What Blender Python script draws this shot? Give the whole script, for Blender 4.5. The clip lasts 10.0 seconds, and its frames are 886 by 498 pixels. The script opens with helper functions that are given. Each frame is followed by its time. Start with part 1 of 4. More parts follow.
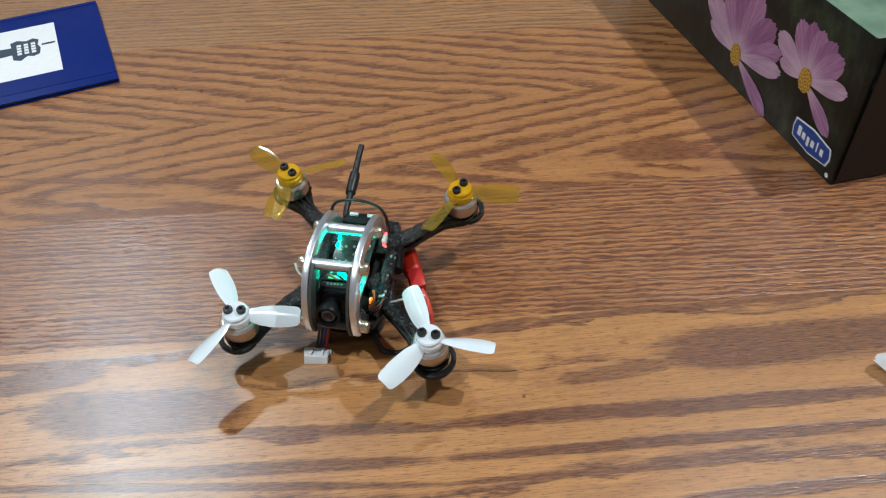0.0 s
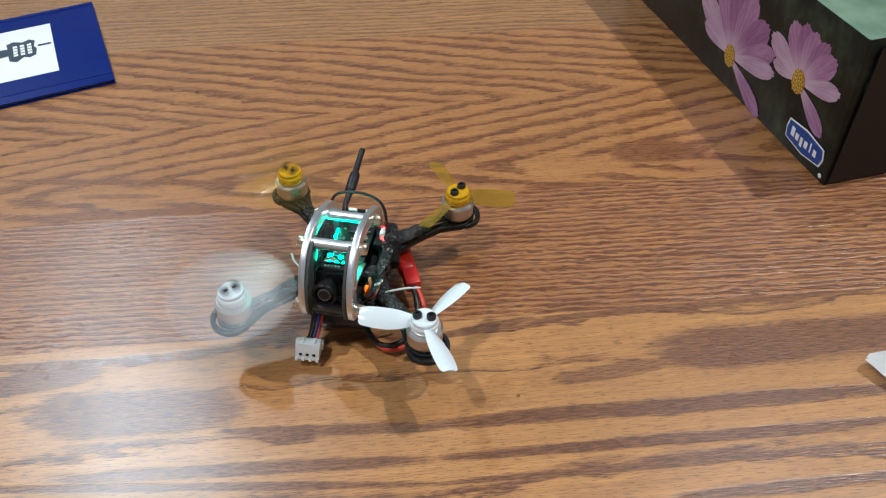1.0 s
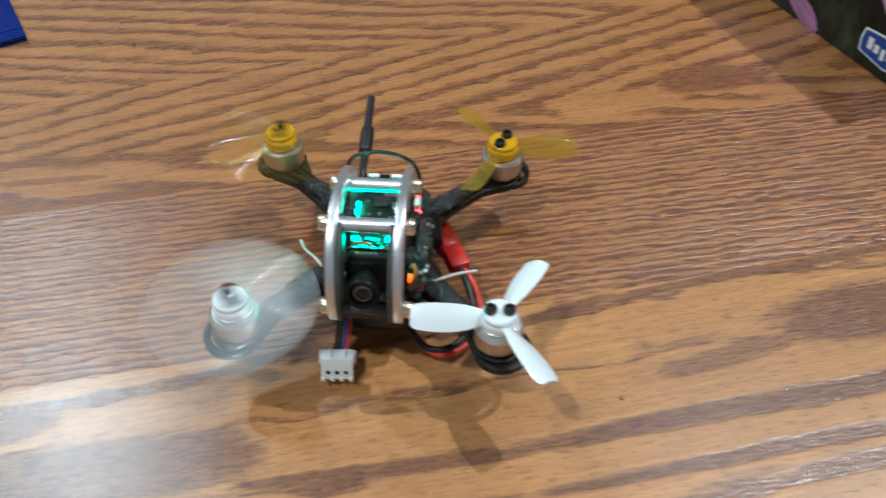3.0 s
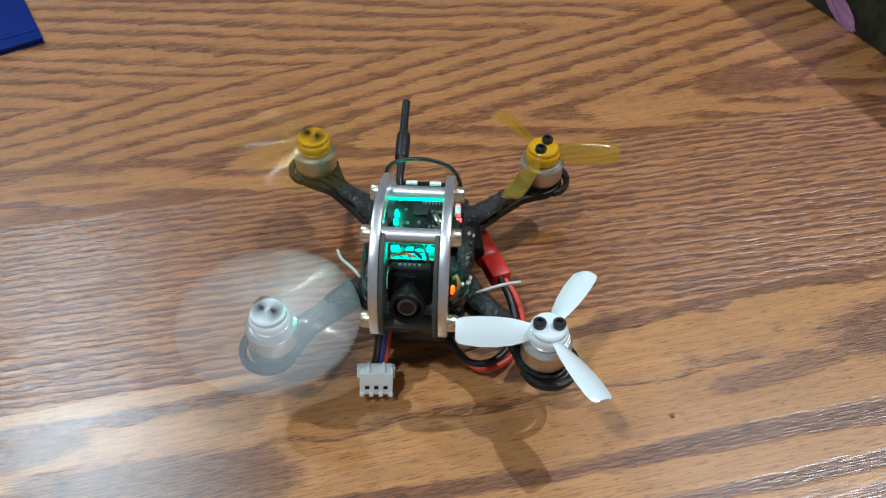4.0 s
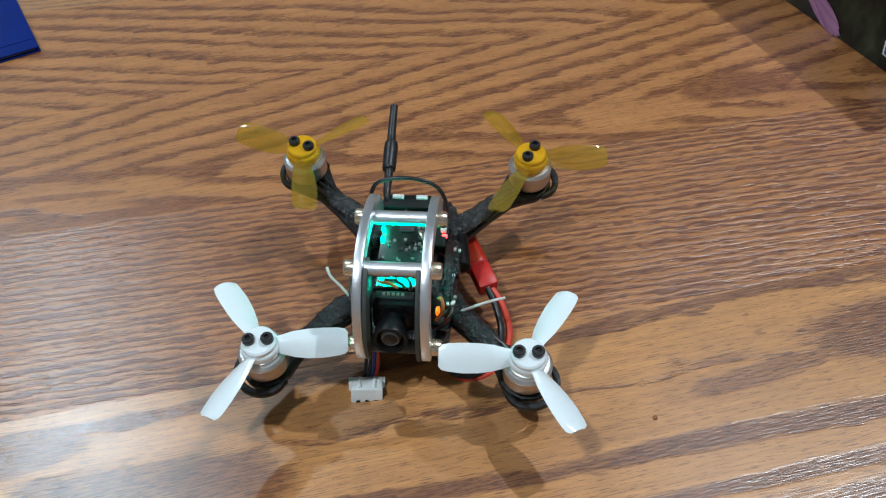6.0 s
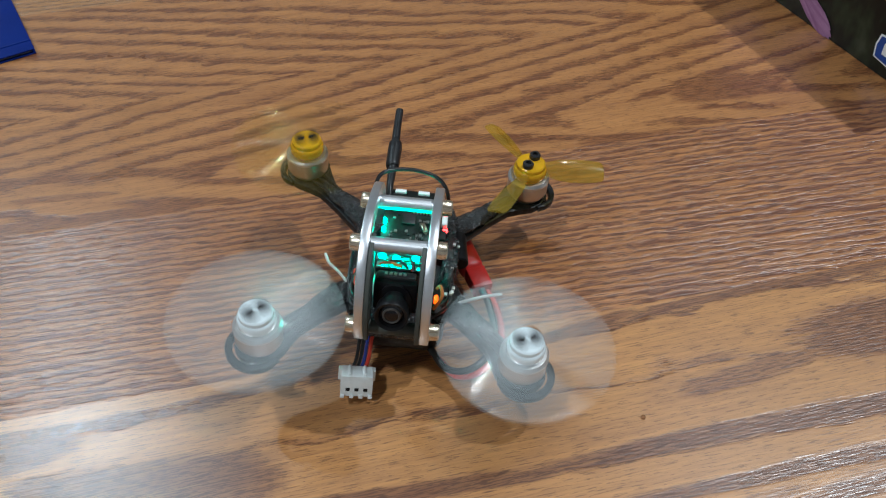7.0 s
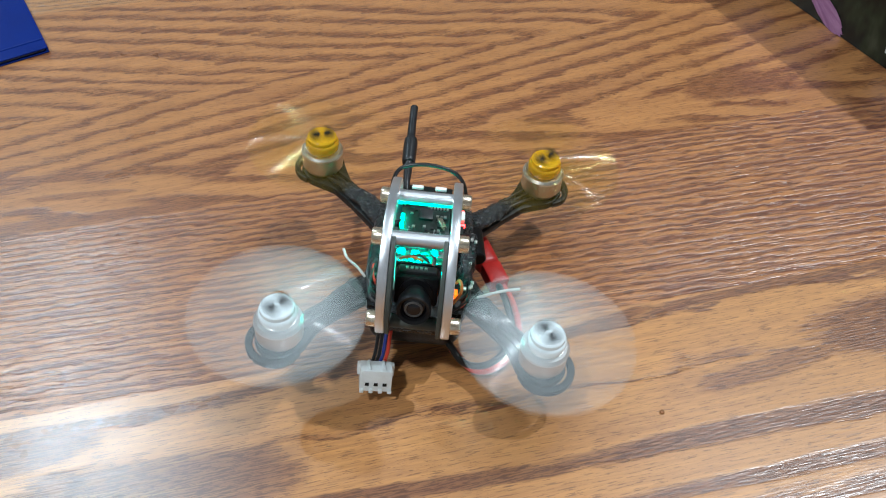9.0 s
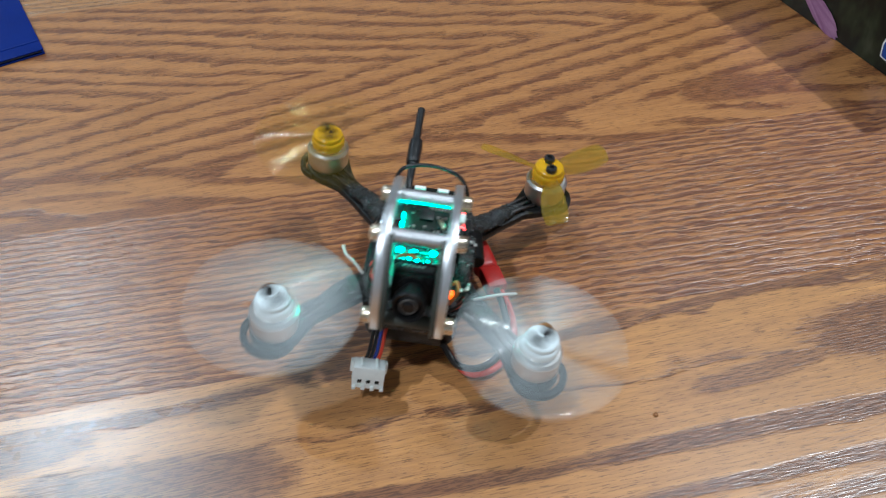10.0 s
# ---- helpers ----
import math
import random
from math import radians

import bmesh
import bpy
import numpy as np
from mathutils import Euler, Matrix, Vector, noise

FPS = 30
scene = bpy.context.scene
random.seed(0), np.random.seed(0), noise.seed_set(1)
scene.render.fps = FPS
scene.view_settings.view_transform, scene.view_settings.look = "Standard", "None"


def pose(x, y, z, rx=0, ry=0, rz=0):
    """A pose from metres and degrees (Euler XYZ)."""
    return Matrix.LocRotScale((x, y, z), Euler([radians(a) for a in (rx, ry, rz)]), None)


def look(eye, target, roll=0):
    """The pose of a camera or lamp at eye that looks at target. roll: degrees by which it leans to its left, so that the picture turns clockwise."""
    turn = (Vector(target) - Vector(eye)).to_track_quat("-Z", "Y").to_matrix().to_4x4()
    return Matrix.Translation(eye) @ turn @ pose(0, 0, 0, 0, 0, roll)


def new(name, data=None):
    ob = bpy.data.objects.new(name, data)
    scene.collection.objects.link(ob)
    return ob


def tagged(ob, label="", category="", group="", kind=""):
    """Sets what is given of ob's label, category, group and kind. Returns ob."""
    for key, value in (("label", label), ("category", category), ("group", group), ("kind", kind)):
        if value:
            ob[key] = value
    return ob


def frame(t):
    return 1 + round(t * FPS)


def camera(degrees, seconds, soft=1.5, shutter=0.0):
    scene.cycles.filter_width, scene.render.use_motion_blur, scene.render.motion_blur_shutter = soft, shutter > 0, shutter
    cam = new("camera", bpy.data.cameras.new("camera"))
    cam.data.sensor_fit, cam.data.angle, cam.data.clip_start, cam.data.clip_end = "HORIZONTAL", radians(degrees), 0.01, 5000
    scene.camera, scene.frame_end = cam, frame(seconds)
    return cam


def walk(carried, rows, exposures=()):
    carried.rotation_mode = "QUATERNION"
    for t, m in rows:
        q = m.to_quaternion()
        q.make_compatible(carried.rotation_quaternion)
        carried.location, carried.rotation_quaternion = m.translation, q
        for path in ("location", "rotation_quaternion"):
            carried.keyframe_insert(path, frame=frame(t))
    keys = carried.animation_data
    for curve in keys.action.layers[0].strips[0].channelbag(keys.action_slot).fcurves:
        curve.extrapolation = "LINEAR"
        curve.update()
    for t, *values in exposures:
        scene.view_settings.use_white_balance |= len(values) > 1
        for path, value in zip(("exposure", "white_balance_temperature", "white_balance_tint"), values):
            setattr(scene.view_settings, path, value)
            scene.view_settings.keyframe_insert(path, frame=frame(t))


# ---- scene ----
cam = camera(54.1, 10.0, soft=1.15, shutter=1.38)
EXPOSURE = 0.18
STOPS = [(0, 0.04, 6350), (0.5, 0.12, 6350), (1, 0.15, 6350), (1.5, 0.27, 6350), (2, 0.29, 6300), (2.5, 0.30, 6270), (3, 0.17, 6200), (4.5, 0.02, 6050), (5.5, 0.02, 6050), (7, -0.09, 6050), (7.5, 0.22, 6050), (8, 0.30, 6050), (8.5, 0.36, 6050), (9, 0.34, 6050), (9.5, 0.24, 6050), (10, 0.12, 5950)]
PATH = [
    (0, (0.0488, -0.2605, 0.2611), (-0.0424, 1.4393, -1.2551), -2.5),
    (0.5, (0.0499, -0.2627, 0.2622), (-0.0378, 1.437, -1.2551), -2.5),
    (1, (0.0499, -0.2616, 0.2622), (-0.0344, 1.4393, -1.254), -2.4),
    (1.5, (0.0477, -0.2605, 0.2576), (-0.0321, 1.4416, -1.2574), -2.3),
    (2, (0.0431, -0.2502, 0.2485), (-0.0219, 1.453, -1.2665), -2.2),
    (2.5, (0.0226, -0.216, 0.2303), (0.0773, 1.4632, -1.311), -2.3),
    (3, (0.0055, -0.1978, 0.2109), (0.1149, 1.4279, -1.384), -2.4),
    (4.5, (-0.0059, -0.1864, 0.2075), (0.0955, 1.4347, -1.3919), -2.8),
    (5, (-0.0048, -0.1886, 0.2109), (0.0978, 1.4302, -1.3919), -3.0),
    (5.5, (-0.0036, -0.1886, 0.2132), (0.1035, 1.4245, -1.3954), -2.9),
    (7, (0.0009, -0.1909, 0.2155), (0.1058, 1.4245, -1.3908), -3.0),
    (7.5, (0.0021, -0.1909, 0.2132), (0.1092, 1.429, -1.3885), -3.0),
    (8, (0.0009, -0.1909, 0.2155), (0.1104, 1.4302, -1.384), -3.0),
    (8.5, (-0.0048, -0.1921, 0.2166), (0.1047, 1.4256, -1.3851), -2.9),
    (9, (-0.0048, -0.1921, 0.2155), (0.099, 1.4245, -1.3897), -3.1),
    (9.5, (-0.0048, -0.1921, 0.2155), (0.1035, 1.4233, -1.3897), -3.0),
    (10, (-0.0036, -0.1921, 0.2155), (0.1058, 1.4267, -1.3851), -2.9),
]
walk(cam, [(t, look(eye, target, roll)) for t, eye, target, roll in PATH], [(t, EXPOSURE + e, kelvin, 10 if t < 2.5 else 6) for t, e, kelvin in STOPS])

# ---------------------------------------------------------------- world and lamps
world = bpy.data.worlds.new("room_air")
scene.world = world
world.use_nodes = True
world.node_tree.nodes["Background"].inputs[0].default_value = (0.9, 0.88, 0.85, 1)
world.node_tree.nodes["Background"].inputs[1].default_value = 0.02

CEIL = 1.68


def lamp(name, x, y, watts, radius, colour=(0.89, 0.972, 1.0)):
    """A recessed ceiling lamp: the light and the trim ring round it."""
    data = bpy.data.lights.new(name, "AREA")
    data.shape, data.size, data.energy, data.color = "DISK", radius * 2, watts, colour
    ob = new(name, data)
    ob.matrix_world = look((x, y, CEIL - 0.012), (x, y, 0))
    return ob


COOL, WHITE = (0.76, 0.92, 1.0), (0.94, 0.98, 1.0)
LAMPS = [(-0.86, 1.07, 12.0, 0.045, COOL), (0.92, 0.27, 17.3, 0.017, WHITE), (0.66, 0.85, 1.3, 0.03, WHITE), (-0.58, -0.54, 13.8, 0.05, WHITE)]
for lx, ly, lw, lr, lc in LAMPS:
    lamp("downlight", lx, ly, lw, lr, lc)


# ---------------------------------------------------------------- materials
class Nodes:
    """A small helper to write node trees."""

    def __init__(self, name):
        self.mat = bpy.data.materials.new(name)
        self.mat.use_nodes = True
        self.tree = self.mat.node_tree
        self.bsdf = self.tree.nodes["Principled BSDF"]

    def add(self, kind, **settings):
        n = self.tree.nodes.new(kind)
        for k, v in settings.items():
            setattr(n, k, v)
        return n

    def put(self, value, socket):
        if isinstance(value, bpy.types.NodeSocket):
            self.tree.links.new(value, socket)
        else:
            socket.default_value = value

    def math(self, op, a, b=0.0, c=None):
        n = self.add("ShaderNodeMath", operation=op)
        self.put(a, n.inputs[0])
        self.put(b, n.inputs[1])
        if c is not None:
            self.put(c, n.inputs[2])
        return n.outputs[0]

    def coords(self, scale=(1, 1, 1), kind="Object"):
        tc = self.add("ShaderNodeTexCoord")
        mp = self.add("ShaderNodeMapping")
        mp.inputs["Scale"].default_value = scale
        self.put(tc.outputs[kind], mp.inputs[0])
        return mp.outputs[0]

    def noise(self, vec, scale, detail=3.0, rough=0.55):
        n = self.add("ShaderNodeTexNoise")
        self.put(vec, n.inputs["Vector"])
        n.inputs["Scale"].default_value, n.inputs["Detail"].default_value = scale, detail
        n.inputs["Roughness"].default_value = rough
        return n.outputs["Fac"]

    def ramp(self, fac, *stops, easing="LINEAR"):
        n = self.add("ShaderNodeValToRGB")
        n.color_ramp.interpolation = easing
        while len(n.color_ramp.elements) < len(stops):
            n.color_ramp.elements.new(0.5)
        for e, (p, c) in zip(n.color_ramp.elements, stops):
            e.position = p
            e.color = (*c, 1) if isinstance(c, tuple) else (c, c, c, 1)
        self.put(fac, n.inputs[0])
        return n.outputs[0]

    def mix(self, fac, a, b, blend="MIX"):
        n = self.add("ShaderNodeMix", data_type="RGBA", blend_type=blend)
        self.put(fac, n.inputs[0])
        for v, k in ((a, 6), (b, 7)):
            self.put((*v, 1) if isinstance(v, tuple) and len(v) == 3 else v, n.inputs[k])
        return n.outputs[2]

    def xyz(self, x, y, z=0.0):
        n = self.add("ShaderNodeCombineXYZ")
        for v, i in zip((x, y, z), n.inputs):
            self.put(v, i)
        return n.outputs[0]

    def bump(self, height, distance, strength=1.0):
        n = self.add("ShaderNodeBump")
        n.inputs["Strength"].default_value, n.inputs["Distance"].default_value = strength, distance
        self.put(height, n.inputs["Height"])
        self.put(n.outputs[0], self.bsdf.inputs["Normal"])
        self.put(n.outputs[0], self.bsdf.inputs["Coat Normal"])

    def set(self, **values):
        for k, v in values.items():
            key = {"colour": "Base Color", "rough": "Roughness", "metal": "Metallic", "coat": "Coat Weight", "coat_rough": "Coat Roughness",
                   "glass": "Transmission Weight", "ior": "IOR", "glow": "Emission Color", "power": "Emission Strength", "sss": "Subsurface Weight",
                   "spec": "Specular IOR Level", "alpha": "Alpha"}[k]
            self.put((*v, 1) if isinstance(v, tuple) and len(v) == 3 else v, self.bsdf.inputs[key])
        return self.mat


def plain(name, colour, rough=0.5, metal=0.0, vary=0.15, size=300.0, bump=0.0, **more):
    """A surface with faint stains and grain at two scales."""
    n = Nodes(name)
    vec = n.coords()
    a, b = n.noise(vec, size, 4), n.noise(vec, size * 6, 2)
    f = n.math("ADD", n.math("MULTIPLY", a, 0.65), n.math("MULTIPLY", b, 0.35))
    lo, hi = tuple(c * (1 - vary) for c in colour), tuple(min(1, c * (1 + vary)) for c in colour)
    n.set(colour=n.ramp(f, (0.3, lo), (0.7, hi)), metal=metal, rough=n.math("MULTIPLY_ADD", a, 0.25 * rough, rough * 0.87), **more)
    if bump:
        n.bump(f, bump)
    return n.mat


def oak(name, angle, axis, cup, lean, period, dark_part, seed, light=(0.475, 0.214, 0.068), dark=(0.195, 0.066, 0.025), wobble=1.0, amount=1.0, phase=0.0, ripple=0.0, relief=0.0002, figures=()):
    """One oak board under satin lacquer. axis: the v of the figure's centre line; cup: how blunt its arches are; lean: how fast they open;
    figures: single dark (or, with a negative strength, pale) figures of the board: x, y, half length, half width, angle, strength;
    period: metres from one growth ring to the next; dark_part: the share of the porous, dark part of a ring."""
    n = Nodes(name)
    sep = n.add("ShaderNodeSeparateXYZ")
    tc = n.add("ShaderNodeTexCoord")
    n.put(tc.outputs["Object"], sep.inputs[0])
    x, y = sep.outputs[0], sep.outputs[1]
    ca, sa = math.cos(angle), math.sin(angle)
    u = n.math("ADD", n.math("MULTIPLY", x, ca), n.math("MULTIPLY", y, sa))
    v = n.math("SUBTRACT", n.math("MULTIPLY", y, ca), n.math("MULTIPLY", x, sa))
    # slow drift of the rings, and ragged edges drawn out along the grain
    slow = n.noise(n.xyz(n.math("MULTIPLY", u, 9.0), n.math("MULTIPLY", v, 26.0), seed), 1.0, 2)
    mid = n.noise(n.xyz(n.math("MULTIPLY", u, 38.0), n.math("MULTIPLY", v, 150.0), seed + 3.1), 1.0, 3)
    rag = n.noise(n.xyz(n.math("MULTIPLY", u, 48.0), n.math("MULTIPLY", v, 1000.0), seed + 7.7), 1.0, 3, 0.65)
    gaps = n.noise(n.xyz(n.math("MULTIPLY", u, 55.0), n.math("MULTIPLY", v, 330.0), seed + 17.3), 1.0, 3, 0.6)
    off = n.math("SUBTRACT", v, axis)
    arch = n.math("SQRT", n.math("ADD", n.math("MULTIPLY", off, off), cup * cup))
    g = n.math("SUBTRACT", arch, n.math("MULTIPLY", u, lean)) if cup else n.math("ADD", off, n.math("MULTIPLY", u, lean))
    g = n.math("DIVIDE", g, period)
    g = n.math("ADD", g, n.math("MULTIPLY", n.math("SUBTRACT", slow, 0.5), 2.6 * wobble))
    g = n.math("ADD", g, n.math("MULTIPLY", n.math("SUBTRACT", mid, 0.5), 1.25 * wobble))
    g = n.math("ADD", g, n.math("MULTIPLY", n.math("SUBTRACT", rag, 0.5), 0.0034 / period))
    g = n.math("ADD", g, n.math("MULTIPLY", n.noise(n.xyz(n.math("MULTIPLY", g, 0.55), 0.3, seed), 1.0, 2), 0.7))
    if ripple:
        wave = n.noise(n.xyz(n.math("MULTIPLY", u, 105.0), n.math("MULTIPLY", v, 240.0), seed + 23), 1.0, 2)
        g = n.math("ADD", g, n.math("MULTIPLY", n.math("SUBTRACT", wave, 0.5), ripple))
    ring = n.math("FRACT", n.math("ADD", g, 40.0 + phase))
    wide = n.math("MULTIPLY_ADD", n.noise(n.xyz(n.math("MULTIPLY", u, 14.0), n.math("MULTIPLY", v, 60.0), seed + 11), 1.0, 2), 0.7 * dark_part, 0.65 * dark_part)
    if cup:
        near = n.math("DIVIDE", 1.0, n.math("ADD", 1.0, n.math("MULTIPLY", n.math("MULTIPLY", off, off), 9000.0)))
        wide = n.math("ADD", wide, n.math("MULTIPLY", near, 0.2))
    # sharp edge on one side of the pore band, slow fade on the other
    edge = n.add("ShaderNodeMapRange", interpolation_type="SMOOTHSTEP")
    n.put(ring, edge.inputs[0]), n.put(0.0, edge.inputs[1]), n.put(min(0.18, 0.0015 / period), edge.inputs[2])
    fade = n.add("ShaderNodeMapRange", interpolation_type="SMOOTHSTEP")
    n.put(ring, fade.inputs[0]), n.put(wide, fade.inputs[1]), n.put(n.math("ADD", wide, min(0.5, 0.0042 / period)), fade.inputs[2])
    fade.inputs[3].default_value, fade.inputs[4].default_value = 1.0, 0.0
    band = n.math("MULTIPLY", edge.outputs[0], fade.outputs[0])
    mark = 0.0
    for fx, fy, half, width, lean_by, force in figures:
        fc, fs = math.cos(lean_by), math.sin(lean_by)
        dx, dy = n.math("SUBTRACT", x, fx), n.math("SUBTRACT", y, fy)
        du = n.math("DIVIDE", n.math("ADD", n.math("MULTIPLY", dx, fc), n.math("MULTIPLY", dy, fs)), half)
        dv = n.math("DIVIDE", n.math("SUBTRACT", n.math("MULTIPLY", dy, fc), n.math("MULTIPLY", dx, fs)), width)
        du4 = n.math("POWER", n.math("ABSOLUTE", du), 4.0)
        ragged = n.math("ADD", n.math("MULTIPLY", n.math("SUBTRACT", rag, 0.5), 1.5), n.math("MULTIPLY", n.math("SUBTRACT", mid, 0.5), 1.6))
        reach = n.math("ADD", n.math("ADD", du4, n.math("MULTIPLY", dv, dv)), ragged)
        inside = n.add("ShaderNodeMapRange", interpolation_type="SMOOTHSTEP")
        n.put(reach, inside.inputs[0]), n.put(1.45, inside.inputs[1]), n.put(0.45, inside.inputs[2])
        if force > 0:
            mark = n.math("MAXIMUM", mark, n.math("MULTIPLY", inside.outputs[0], force))
        else:
            band = n.math("MULTIPLY", band, n.math("MULTIPLY_ADD", inside.outputs[0], force, 1.0))
    ring_band = band
    band = n.math("MAXIMUM", band, mark)
    # open pores: short dark dashes, thick in the dark bands and sparse elsewhere
    pore = n.noise(n.xyz(n.math("MULTIPLY", u, 170.0), n.math("MULTIPLY", v, 2300.0), seed + 5), 1.0, 3, 0.6)
    fleck = n.math("GREATER_THAN", n.math("ADD", pore, n.math("MULTIPLY", band, 0.08)), 0.585)
    fine = n.noise(n.xyz(n.math("MULTIPLY", u, 26.0), n.math("MULTIPLY", v, 620.0), seed + 9), 1.0, 5, 0.75)
    tone = n.noise(n.xyz(n.math("MULTIPLY", u, 5.0), n.math("MULTIPLY", v, 30.0), seed + 2), 1.0, 3)
    pale = n.mix(tone, tuple(c * 0.76 for c in light), tuple(c * 1.22 for c in light))
    pale = n.mix(n.ramp(fine, (0.36, 0.0), (0.66, 0.85)), pale, tuple(0.45 * a + 0.55 * b for a, b in zip(light, dark)))
    # reddish blotches of dense wood, ragged along the grain
    patch = n.noise(n.xyz(n.math("MULTIPLY", u, 16.0), n.math("MULTIPLY", v, 62.0), seed + 31), 1.0, 5, 0.7)
    blot = n.add("ShaderNodeMapRange", interpolation_type="SMOOTHSTEP")
    n.put(n.math("MULTIPLY_ADD", n.math("SUBTRACT", rag, 0.5), 0.30, patch), blot.inputs[0]), n.put(0.50, blot.inputs[1]), n.put(0.64, blot.inputs[2])
    pale = n.mix(n.math("MULTIPLY", blot.outputs[0], 0.48), pale, tuple(0.38 * a + 0.62 * b for a, b in zip(light, dark)))
    solid = n.add("ShaderNodeMapRange")
    n.put(gaps, solid.inputs[0]), n.put(0.30, solid.inputs[1]), n.put(0.62, solid.inputs[2]), n.put(0.06, solid.inputs[3]), n.put(1.0, solid.inputs[4])
    strength = n.math("MULTIPLY", n.math("MULTIPLY", ring_band, solid.outputs[0]), n.math("MULTIPLY_ADD", fine, 0.7, 0.45 * amount))
    strength = n.math("MAXIMUM", strength, n.math("MULTIPLY", mark, n.math("MULTIPLY_ADD", fine, 0.9, 0.42)))
    strength = n.math("MINIMUM", strength, 1.0)
    colour = n.mix(strength, pale, dark)
    colour = n.mix(n.math("MULTIPLY", fleck, n.math("MULTIPLY_ADD", band, 0.28, 0.58)), colour, tuple(c * 0.52 for c in dark))
    dents = n.noise(n.xyz(n.math("MULTIPLY", u, 170.0), n.math("MULTIPLY", v, 1300.0), seed + 5), 1.0, 2, 0.55)
    n.bump(n.math("MULTIPLY", dents, n.math("MULTIPLY_ADD", band, -0.75, -0.30)), relief, 1.0)
    smear = n.noise(n.xyz(x, y, seed), 22.0, 4)
    n.set(colour=colour, rough=n.math("MULTIPLY_ADD", smear, 0.16, n.math("MULTIPLY_ADD", band, -0.04, 0.25)), spec=0.6, coat=0.8, coat_rough=0.32)
    return n.mat


def carbon(name):
    n = Nodes(name)
    vec = n.coords((1, 1, 0.01))
    w = n.add("ShaderNodeTexChecker")
    n.put(vec, w.inputs[0])
    w.inputs["Scale"].default_value = 520
    f = n.noise(vec, 500, 3)
    n.set(colour=n.mix(w.outputs["Fac"], (0.005, 0.006, 0.007), (0.012, 0.014, 0.016)), rough=n.math("MULTIPLY_ADD", f, 0.35, 0.3), spec=0.3)
    n.bump(n.math("ADD", n.math("MULTIPLY", w.outputs["Fac"], 0.3), f), 0.00012, 0.5)
    return n.mat


def brushed(name, colour, rough, stretch=(3, 1, 60), metal=1.0):
    n = Nodes(name)
    f = n.noise(n.coords(stretch), 90, 4, 0.7)
    s = n.noise(n.coords(), 200, 3)
    n.set(colour=n.mix(s, tuple(c * 0.82 for c in colour), colour), metal=metal, rough=n.math("MULTIPLY_ADD", f, 0.22, rough - 0.08))
    n.bump(f, 0.00006, 0.5)
    return n.mat


